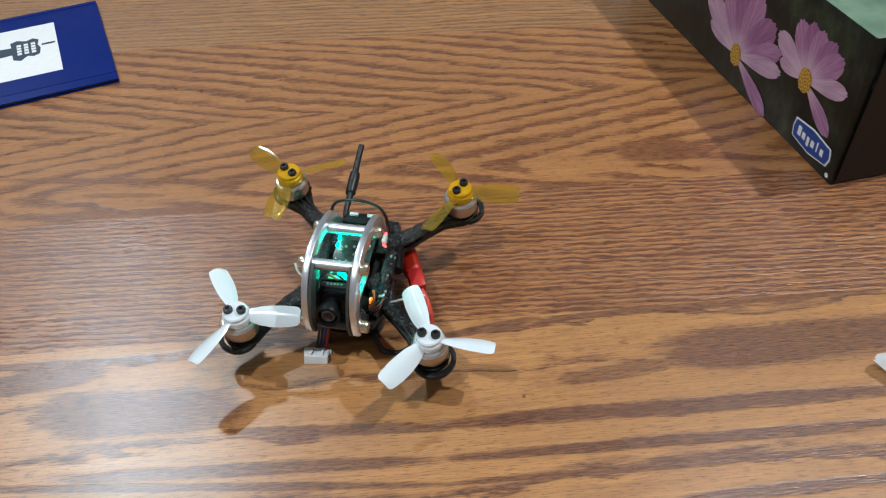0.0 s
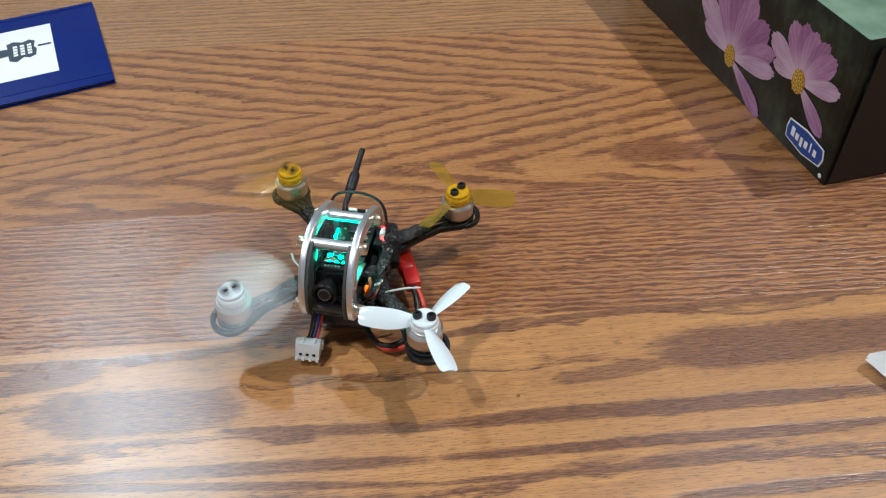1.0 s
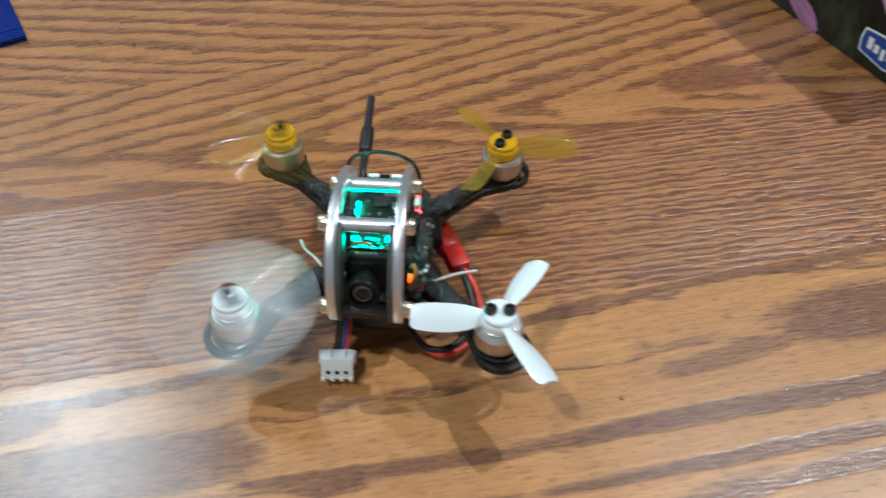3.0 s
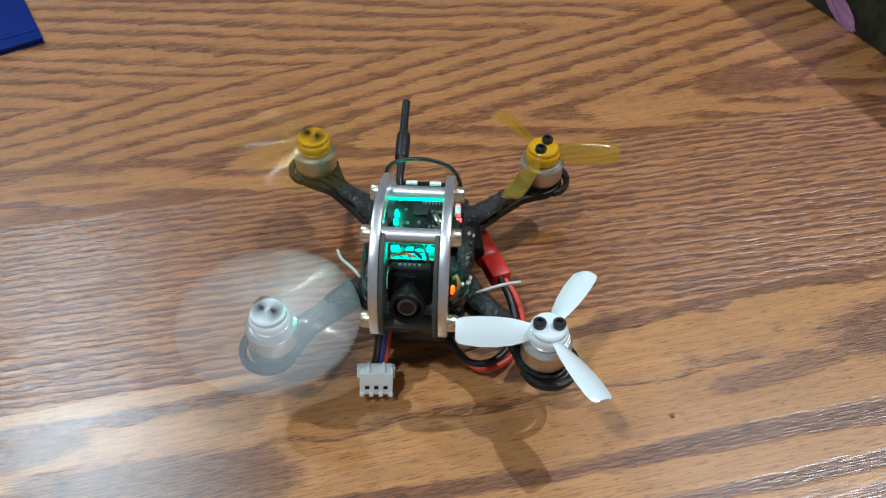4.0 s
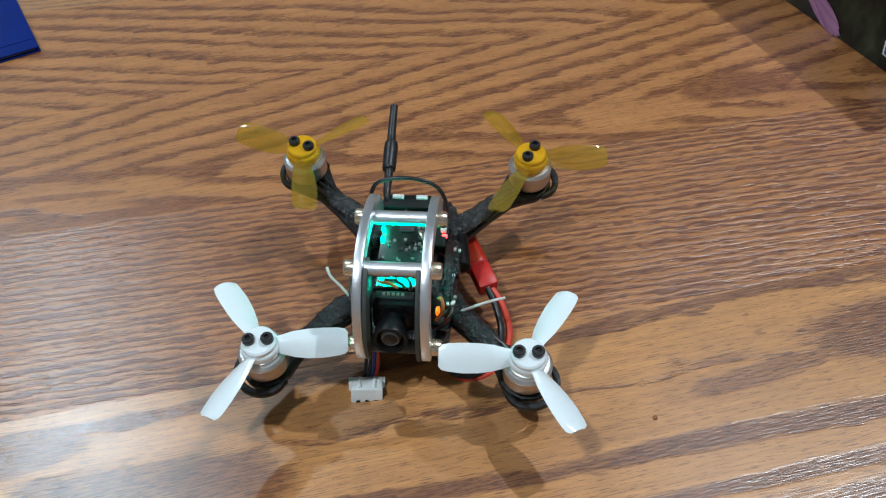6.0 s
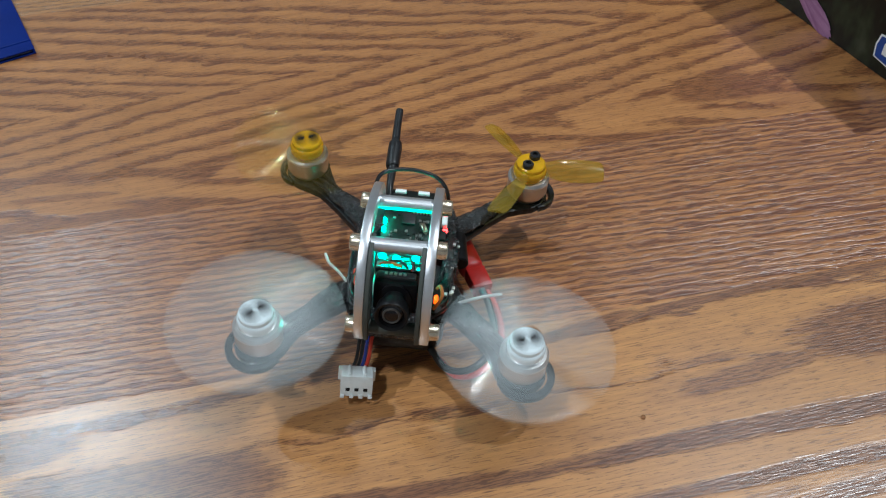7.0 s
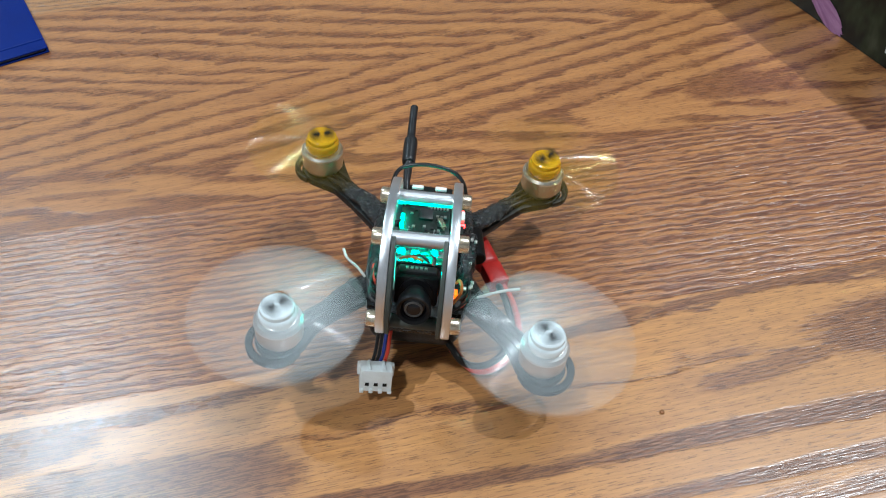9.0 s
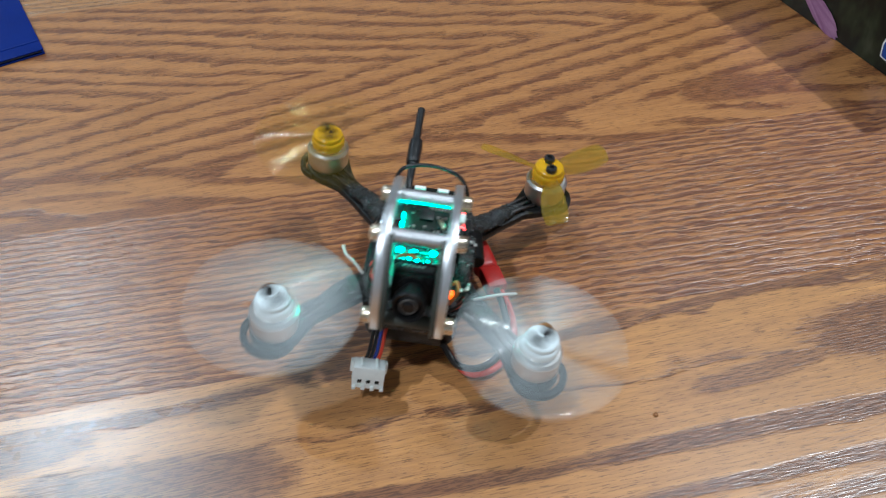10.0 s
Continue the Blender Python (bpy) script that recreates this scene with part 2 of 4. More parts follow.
M = {
    "alu": brushed("brushed_aluminium", (0.85, 0.90, 0.96), 0.33),
    "bell": brushed("motor_bell_metal", (0.62, 0.54, 0.47), 0.36, (1, 1, 40)),
    "bell_top": brushed("motor_rim_metal", (0.82, 0.83, 0.83), 0.30),
    "brass": brushed("nickel_brass", (0.86, 0.76, 0.60), 0.24),
    "carbon": carbon("carbon_fibre"),
    "shrink": plain("black_heat_shrink", (0.012, 0.015, 0.017), 0.27, vary=0.5, size=520, bump=0.0011, spec=0.55),
    "sleeve": plain("smooth_black_sleeve", (0.012, 0.013, 0.015), 0.38, vary=0.3, bump=0.00008, spec=0.4),
    "matte_black": plain("matte_black_plastic", (0.005, 0.005, 0.006), 0.4, vary=0.25, spec=0.22),
    "grey_mount": plain("grey_green_plate", (0.055, 0.065, 0.058), 0.6, vary=0.25, bump=0.0001),
    "screw": plain("black_oxide_steel", (0.018, 0.018, 0.020), 0.34, spec=0.4),
    "socket": plain("socket_shade", (0.004, 0.004, 0.004), 0.7),
    "white_prop": plain("white_polycarbonate", (0.80, 0.90, 0.94), 0.12, vary=0.03, size=120, spec=0.8, coat=1.0, coat_rough=0.07),
    "nylon": plain("white_nylon", (0.84, 0.88, 0.88), 0.42, vary=0.06),
    "wire_white": plain("white_wire", (0.62, 0.62, 0.6), 0.5, vary=0.1),
    "red": plain("red_plastic", (0.52, 0.018, 0.015), 0.42, vary=0.15),
    "red_wire": plain("red_silicone_wire", (0.62, 0.05, 0.025), 0.45, vary=0.12),
    "black_wire": plain("black_silicone_wire", (0.012, 0.012, 0.014), 0.36, vary=0.2),
    "blue_wire": plain("blue_wire", (0.02, 0.04, 0.25), 0.45),
    "orange_wire": plain("orange_wire", (0.65, 0.16, 0.03), 0.45),
    "pcb": plain("black_circuit_board", (0.006, 0.009, 0.008), 0.5, vary=0.4, size=700, spec=0.2),
    "pcb_dark": plain("dark_green_circuit_board", (0.016, 0.030, 0.026), 0.32, vary=0.6, size=900, spec=0.5),
    "pcb_green": plain("pale_circuit_board", (0.16, 0.28, 0.24), 0.45, vary=0.5, size=900),
    "chip": plain("chip_resin", (0.022, 0.024, 0.026), 0.45),
    "solder": plain("solder", (0.62, 0.63, 0.62), 0.3, metal=0.9),
    "lens": plain("lens_glass", (0.004, 0.004, 0.006), 0.08, vary=0.1),
    "iris": plain("lens_ring", (0.09, 0.085, 0.08), 0.35, metal=0.3),
    "battery": plain("black_battery_wrap", (0.008, 0.008, 0.009), 0.45, vary=0.3, bump=0.0003),
    "paper": plain("white_paper", (0.84, 0.86, 0.86), 0.75, vary=0.04),
    "plaster": plain("painted_plaster", (0.46, 0.46, 0.46), 0.85, vary=0.06, size=3),
    "ceiling": plain("ceiling_paint", (0.78, 0.78, 0.77), 0.9, vary=0.03, size=3),
    "trim": plain("lamp_trim", (0.8, 0.8, 0.78), 0.5, vary=0.03),
    "floor": plain("floor_wood", (0.22, 0.12, 0.06), 0.5, vary=0.25, size=5),
    "leg": plain("stained_oak_leg", (0.26, 0.11, 0.04), 0.45, vary=0.25, size=30),
}


def amber(name, colour, alpha, glass):
    n = Nodes(name)
    f = n.noise(n.coords(), 260, 3)
    n.set(colour=n.mix(f, tuple(c * 0.85 for c in colour), colour), rough=0.14, glass=glass, ior=1.3, alpha=n.math("MULTIPLY_ADD", f, 0.15, alpha - 0.07))
    return n.mat


def glow(name, colour, power):
    n = Nodes(name)
    n.set(colour=colour, glow=colour, power=power)
    return n.mat


M["amber"] = amber("amber_clear_plastic", (1.0, 0.56, 0.02), 0.95, 0.4)


def clear_blade(name, tint, body, share, gloss):
    """Thin clear tinted plastic: light passes straight through, a little is scattered, and the skin is polished."""
    n = Nodes(name)
    f = n.noise(n.coords(), 240, 3)
    see, spread, shine = n.add("ShaderNodeBsdfTransparent"), n.add("ShaderNodeBsdfDiffuse"), n.add("ShaderNodeBsdfGlossy")
    see.inputs[0].default_value, spread.inputs[0].default_value = (*tint, 1), (*body, 1)
    n.put(n.math("MULTIPLY_ADD", f, 0.10, 0.05), shine.inputs["Roughness"])
    under, over = n.add("ShaderNodeMixShader"), n.add("ShaderNodeMixShader")
    n.put(n.math("MULTIPLY_ADD", f, 0.16, share - 0.08), under.inputs[0])
    n.put(see.outputs[0], under.inputs[1]), n.put(spread.outputs[0], under.inputs[2])
    n.put(gloss, over.inputs[0]), n.put(under.outputs[0], over.inputs[1]), n.put(shine.outputs[0], over.inputs[2])
    n.put(over.outputs[0], n.tree.nodes["Material Output"].inputs[0])
    return n.mat


M["amber_blade"] = clear_blade("yellow_clear_blade", (0.93, 0.84, 0.50), (0.62, 0.45, 0.05), 0.14, 0.10)
M["teal"] = glow("teal_led", (0.0, 1.0, 0.62), 150.0)
M["red_led"] = glow("red_led", (1.0, 0.03, 0.03), 10.0)
M["orange_led"] = glow("orange_led", (1.0, 0.11, 0.002), 2.2)

FIGURES_C = [
    (0.103, 0.0941, 0.028, 0.0085, 0.171, -1.00), (0.142, 0.1069, 0.022, 0.0095, 0.070, 0.80), (0.109, 0.0786, 0.037, 0.0030, -0.006, 0.70), (0.172, 0.0899, 0.012, 0.0080, -0.019, -0.60),
    (-0.121, 0.0747, 0.042, 0.0065, 0.010, -1.00), (-0.129, 0.0857, 0.063, 0.0026, -0.026, 0.75), (-0.119, 0.0599, 0.055, 0.0032, 0.064, 0.75), (-0.126, 0.0739, 0.020, 0.0020, -0.005, 0.60),
]
FIGURES_E = [
    (-0.081, -0.0590, 0.041, 0.0115, 0.042, 0.95), (-0.005, -0.0674, 0.044, 0.0024, 0.029, 0.90), (0.125, -0.0563, 0.093, 0.0036, 0.096, 1.00), (-0.034, -0.0847, 0.071, 0.0028, 0.064, 0.90),
    (0.123, -0.0714, 0.088, 0.0027, 0.099, 1.00), (-0.051, -0.0920, 0.089, 0.0018, 0.016, 0.90), (0.121, -0.0816, 0.086, 0.0019, 0.106, 0.90), (0.159, -0.0912, 0.044, 0.0028, 0.130, 1.00),
    (0.177, -0.0241, 0.061, 0.0110, 0.109, 0.90), (0.102, -0.0399, 0.025, 0.0036, 0.202, 0.70), (-0.125, -0.0440, 0.027, 0.0055, 0.207, 0.90), (-0.105, -0.0344, 0.052, 0.0020, 0.074, 0.90),
    (0.052, -0.0166, 0.024, 0.0022, 0.247, 0.90), (0.153, -0.0025, 0.085, 0.0022, 0.119, 0.85), (-0.020, -0.1011, 0.057, 0.0020, 0.005, 0.80),
]
OAKS = [
    # name, angle, axis, cup, lean, period, dark part, seed
    oak("oak_board_a", 0.06, 0.30, 0.0, 0.02, 0.0045, 0.30, 1.0, light=(0.480, 0.234, 0.084), dark=(0.22, 0.095, 0.038), amount=0.8),
    oak("oak_board_b", 0.11, 0.20, 0.0, 0.30, 0.0110, 0.30, 4.0, wobble=0.55, amount=1.3, ripple=0.3, relief=0.00009),
    oak("oak_board_c", 0.11, 0.089, 0.006, 0.24, 0.0115, 0.24, 8.0, wobble=0.55, amount=1.25, phase=0.05, ripple=0.35, relief=0.00009, figures=FIGURES_C),
    oak("oak_board_d", 0.08, 0.02, 0.0, 0.02, 0.0032, 0.40, 13.0, wobble=0.5, amount=1.9, ripple=1.4, relief=0.00020, light=(0.455, 0.195, 0.064), dark=(0.185, 0.062, 0.025)),
    oak("oak_board_e", 0.11, -0.30, 0.0, 0.0, 0.0240, 0.08, 21.0, light=(0.545, 0.262, 0.086), dark=(0.175, 0.068, 0.036), wobble=0.45, amount=1.5, phase=0.18, relief=0.00011, figures=FIGURES_E),
]


# ---------------------------------------------------------------- mesh helpers
def part(name, bm, material, parent=None, label="", smooth=True):
    """Links a bmesh as one mesh object, under its thing where one is given."""
    me = bpy.data.meshes.new(name)
    bm.normal_update()
    bm.to_mesh(me)
    bm.free()
    for m in material if isinstance(material, (list, tuple)) else (material,):
        me.materials.append(m)
    if smooth:
        me.shade_smooth()
        me.set_sharp_from_angle(angle=radians(38))
    ob = new(name, me)
    ob.parent = parent
    if label:
        ob["label"] = label
    return ob


def box(sx, sy, sz, at=(0, 0, 0), bevel=0.0, seg=2, turn=None, bm=None):
    bm = bm or bmesh.new()
    vs = bmesh.ops.create_cube(bm, size=1)["verts"]
    bmesh.ops.scale(bm, vec=(sx, sy, sz), verts=vs)
    if bevel:
        es = list({e for v in vs for e in v.link_edges})
        vs = list({v for f in bmesh.ops.bevel(bm, geom=es, offset=bevel, segments=seg, affect="EDGES", profile=0.5)["faces"] for v in f.verts} | {v for v in vs if v.is_valid})
    if turn:
        bmesh.ops.rotate(bm, cent=(0, 0, 0), matrix=turn.to_3x3(), verts=vs)
    bmesh.ops.translate(bm, vec=at, verts=vs)
    return bm


def lathe(profile, seg=24, at=(0, 0, 0), turn=None, bm=None, caps=True):
    """A solid of revolution about z through (radius, height) points from the bottom up."""
    bm = bm or bmesh.new()
    rings, made = [], []
    for r, z in profile:
        ring = [bm.verts.new((r * math.cos(2 * math.pi * i / seg), r * math.sin(2 * math.pi * i / seg), z)) for i in range(seg)] if r > 1e-7 else [bm.verts.new((0, 0, z))]
        rings.append(ring)
        made += ring
    for a, b in zip(rings, rings[1:]):
        for i in range(seg):
            j = (i + 1) % seg
            if len(a) == 1 and len(b) > 1:
                bm.faces.new((a[0], b[j], b[i]))
            elif len(b) == 1 and len(a) > 1:
                bm.faces.new((a[i], a[j], b[0]))
            elif len(a) > 1:
                bm.faces.new((a[i], a[j], b[j], b[i]))
    for ring, flip in ((rings[0], True), (rings[-1], False)):
        if len(ring) > 1 and caps:
            bm.faces.new(ring[::-1] if flip else ring)
    if turn:
        bmesh.ops.rotate(bm, cent=(0, 0, 0), matrix=turn.to_3x3(), verts=made)
    bmesh.ops.translate(bm, vec=at, verts=made)
    return bm


def smooth_line(points, steps=8):
    """Catmull-Rom points through the given ones."""
    p = [Vector(q) for q in points]
    p = [p[0] * 2 - p[1]] + p + [p[-1] * 2 - p[-2]]
    out = []
    for a, b, c, d in zip(p, p[1:], p[2:], p[3:]):
        for i in range(steps):
            t = i / steps
            out.append(0.5 * (2 * b + (c - a) * t + (2 * a - 5 * b + 4 * c - d) * t * t + (3 * b - a - 3 * c + d) * t ** 3))
    return out + [p[-2]]


def tube(points, radius, seg=10, steps=8, bm=None, lumps=0.0, flat=1.0):
    """A wire through the points. radius: one, or one for each point."""
    bm = bm or bmesh.new()
    line = smooth_line(points, steps)
    many = radius if isinstance(radius, (list, tuple)) else [radius] * len(points)
    rings, up = [], Vector((0.02, 0.03, 1))
    for k, q in enumerate(line):
        f = min(k / steps, len(many) - 1.001)
        i = int(f)
        r = many[i] + (many[i + 1] - many[i]) * (f - i) if len(many) > 1 else many[0]
        way = (line[min(k + 1, len(line) - 1)] - line[max(k - 1, 0)]).normalized()
        s = way.cross(up).normalized()
        w = s.cross(way).normalized()
        ring = []
        for j in range(seg):
            a = 2 * math.pi * j / seg
            d = s * math.cos(a) + w * math.sin(a) * flat
            rr = r * (1 + lumps * (0.6 * noise.noise((q + d * r) * 420) + 0.6 * noise.noise((q + d * r) * 1100)))
            ring.append(bm.verts.new(q + d * rr))
        rings.append(ring)
    for a, b in zip(rings, rings[1:]):
        for j in range(seg):
            bm.faces.new((a[j], a[(j + 1) % seg], b[(j + 1) % seg], b[j]))
    bm.faces.new(rings[0][::-1]), bm.faces.new(rings[-1])
    bmesh.ops.recalc_face_normals(bm, faces=bm.faces)
    return bm


def slab(outline, z0, z1, bevel=0.0, bm=None):
    """A flat piece with the outline (x, y), from z0 up to z1."""
    bm = bm or bmesh.new()
    low = [bm.verts.new((x, y, z0)) for x, y in outline]
    f = bm.faces.new(low)
    top = bmesh.ops.extrude_face_region(bm, geom=[f])["geom"]
    tv = [g for g in top if isinstance(g, bmesh.types.BMVert)]
    bmesh.ops.translate(bm, vec=(0, 0, z1 - z0), verts=tv)
    bmesh.ops.recalc_face_normals(bm, faces=bm.faces)
    if bevel:
        rim = [e for e in bm.edges if abs(e.verts[0].co.z - e.verts[1].co.z) < 1e-6]
        bmesh.ops.bevel(bm, geom=rim, offset=bevel, segments=2, affect="EDGES", profile=0.5)
    return bm


def remap(bm, fn):
    for v in bm.verts:
        v.co = fn(v.co)
    bmesh.ops.recalc_face_normals(bm, faces=bm.faces)
    return bm


# ---------------------------------------------------------------- room
def room():
    wide, near, far = 2.0, -1.7, 2.3
    tagged(part("floor", box(2 * wide + 0.2, far - near + 0.2, 0.1, (0, (near + far) / 2, -0.80)), M["floor"]), "brown wooden floor of the room", "floor", kind="structure")
    tagged(part("ceiling", box(2 * wide + 0.2, far - near + 0.2, 0.1, (0, (near + far) / 2, CEIL + 0.05)), M["ceiling"]), "plain white painted ceiling", "ceiling", kind="structure")
    h, zc = CEIL + 0.75, (CEIL - 0.75) / 2
    for name, sx, sy, x, y in (("wall_north", 2 * wide + 0.2, 0.1, 0, far + 0.05), ("wall_south", 2 * wide + 0.2, 0.1, 0, near - 0.05),
                               ("wall_east", 0.1, far - near, wide + 0.05, (near + far) / 2), ("wall_west", 0.1, far - near, -wide - 0.05, (near + far) / 2)):
        tagged(part(name, box(sx, sy, h, (x, y, zc)), M["plaster"]), "plain painted plaster wall", "wall", kind="structure")
    for lx, ly, lw, lr, lc in LAMPS:
        ring = lathe([(0.045, 0), (0.06, -0.004), (0.062, 0.0), (0.062, 0.004)], 32)
        t = part("downlight_trim", ring, M["trim"])
        t.location = (lx, ly, CEIL - 0.005)
        tagged(t, "white recessed ceiling lamp trim ring", "lamp", group="ceiling lamps")


# seams between the glued boards: y = a + b x
SEAMS = [(0.42, 0.10), (0.2335, 0.075), (0.151, 0.145), (0.068, 0.10), (-0.0165, 0.10), (-0.115, 0.10), (-0.20, 0.10)]
TABLE_W, TABLE_S, TABLE_N = 0.62, -0.34, 0.56


def table():
    root = tagged(new("dining_table"), "oak dining table top of glued boards under satin lacquer", "table")
    lines = [None] + SEAMS + [None]
    order = [0, 0, 1, 2, 3, 4, 0, 3]
    for k in range(len(lines) - 1):
        hi = [(x, TABLE_N if lines[k] is None else lines[k][0] + lines[k][1] * x) for x in (-TABLE_W, TABLE_W)]
        lo = [(x, TABLE_S if lines[k + 1] is None else lines[k + 1][0] + lines[k + 1][1] * x) for x in (-TABLE_W, TABLE_W)]
        part("board", slab([lo[0], lo[1], hi[1], hi[0]], -0.028, 0.0), OAKS[order[k]], root, smooth=False)
    for x in (-0.54, 0.54):
        for y in (-0.26, 0.48):
            part("leg", lathe([(0.022, -0.75), (0.028, -0.7), (0.034, -0.3), (0.030, -0.12), (0.038, -0.09), (0.038, -0.0282)], 20, (x, y, 0)), M["leg"], root)
    return root


room()
table()


# ---------------------------------------------------------------- things on the table
def print_dark():
    """An out-of-focus photograph of dark foliage: black gaps, grey-green stems, pale blurred buds."""
    n = Nodes("dark_foliage_print")
    a, b = n.noise(n.coords((1, 1, 1)), 38, 3), n.noise(n.coords((1.6, 1, 0.8)), 120, 2)
    f = n.math("ADD", n.math("MULTIPLY", a, 0.7), n.math("MULTIPLY", b, 0.3))
    base = n.ramp(f, (0.38, (0.002, 0.003, 0.003)), (0.50, (0.007, 0.011, 0.008)), (0.60, (0.022, 0.034, 0.018)), (0.72, (0.055, 0.07, 0.045)))
    dots = n.add("ShaderNodeTexVoronoi", feature="SMOOTH_F1")
    n.put(n.coords((1.25, 1, 0.8)), dots.inputs["Vector"])
    dots.inputs["Scale"].default_value, dots.inputs["Smoothness"].default_value = 95, 0.5
    bud = n.ramp(dots.outputs["Distance"], (0.08, 1.0), (0.30, 0.0), easing="EASE")
    some = n.ramp(n.noise(n.coords((1, 1, 1)), 60, 2), (0.53, 0.0), (0.62, 0.55))
    n.set(colour=n.mix(n.math("MULTIPLY", bud, some), base, (0.20, 0.22, 0.19)), rough=0.42, spec=0.35, coat=0.1)
    return n.mat


def print_green():
    n = Nodes("soft_green_print")
    a = n.noise(n.coords((1, 1, 1)), 30, 4)
    n.set(colour=n.ramp(a, (0.35, (0.06, 0.13, 0.075)), (0.5, (0.11, 0.20, 0.13)), (0.68, (0.19, 0.29, 0.20))), rough=0.4, coat=0.2)
    return n.mat


def print_petal(name, lo, hi, heart=None):
    """Printed petal: fine streaks that run out from the flower's heart, and a paler foot."""
    n = Nodes(name)
    a, b = n.noise(n.coords((1, 1, 1)), 130, 4), n.noise(n.coords((1, 1, 1)), 900, 2)
    f = n.math("MULTIPLY_ADD", b, 0.35, n.math("MULTIPLY", a, 0.7))
    colour = n.mix(f, lo, hi)
    if heart:
        sep, tc = n.add("ShaderNodeSeparateXYZ"), n.add("ShaderNodeTexCoord")
        n.put(tc.outputs["Object"], sep.inputs[0])
        dx, dz = n.math("SUBTRACT", sep.outputs[0], heart[0]), n.math("SUBTRACT", sep.outputs[2], heart[1])
        way = n.math("ARCTAN2", dz, dx)
        far = n.math("SQRT", n.math("ADD", n.math("MULTIPLY", dx, dx), n.math("MULTIPLY", dz, dz)))
        streak = n.noise(n.xyz(n.math("MULTIPLY", way, 15.0), n.math("MULTIPLY", far, 45.0), 1.0), 1.0, 4, 0.6)
        streak = n.ramp(streak, (0.36, 0.0), (0.62, 1.0))
        colour = n.mix(n.math("MULTIPLY", streak, 0.75), n.mix(0.35, lo, tuple(c * 0.55 for c in lo)), colour)
        colour = n.mix(n.ramp(far, (0.0065, 0.55), (0.017, 0.0)), colour, (0.72, 0.55, 0.66))
    n.set(colour=colour, rough=0.38, coat=0.2)
    return n.mat


BOX_AT, BOX_U, BOX_V, BOX_H = Vector((0.2182, 0.0758, 0)), Vector((-0.274, 0.9617, 0)), Vector((0.9617, 0.274, 0)), 0.078
BOX_L, BOX_W = 0.232, 0.115


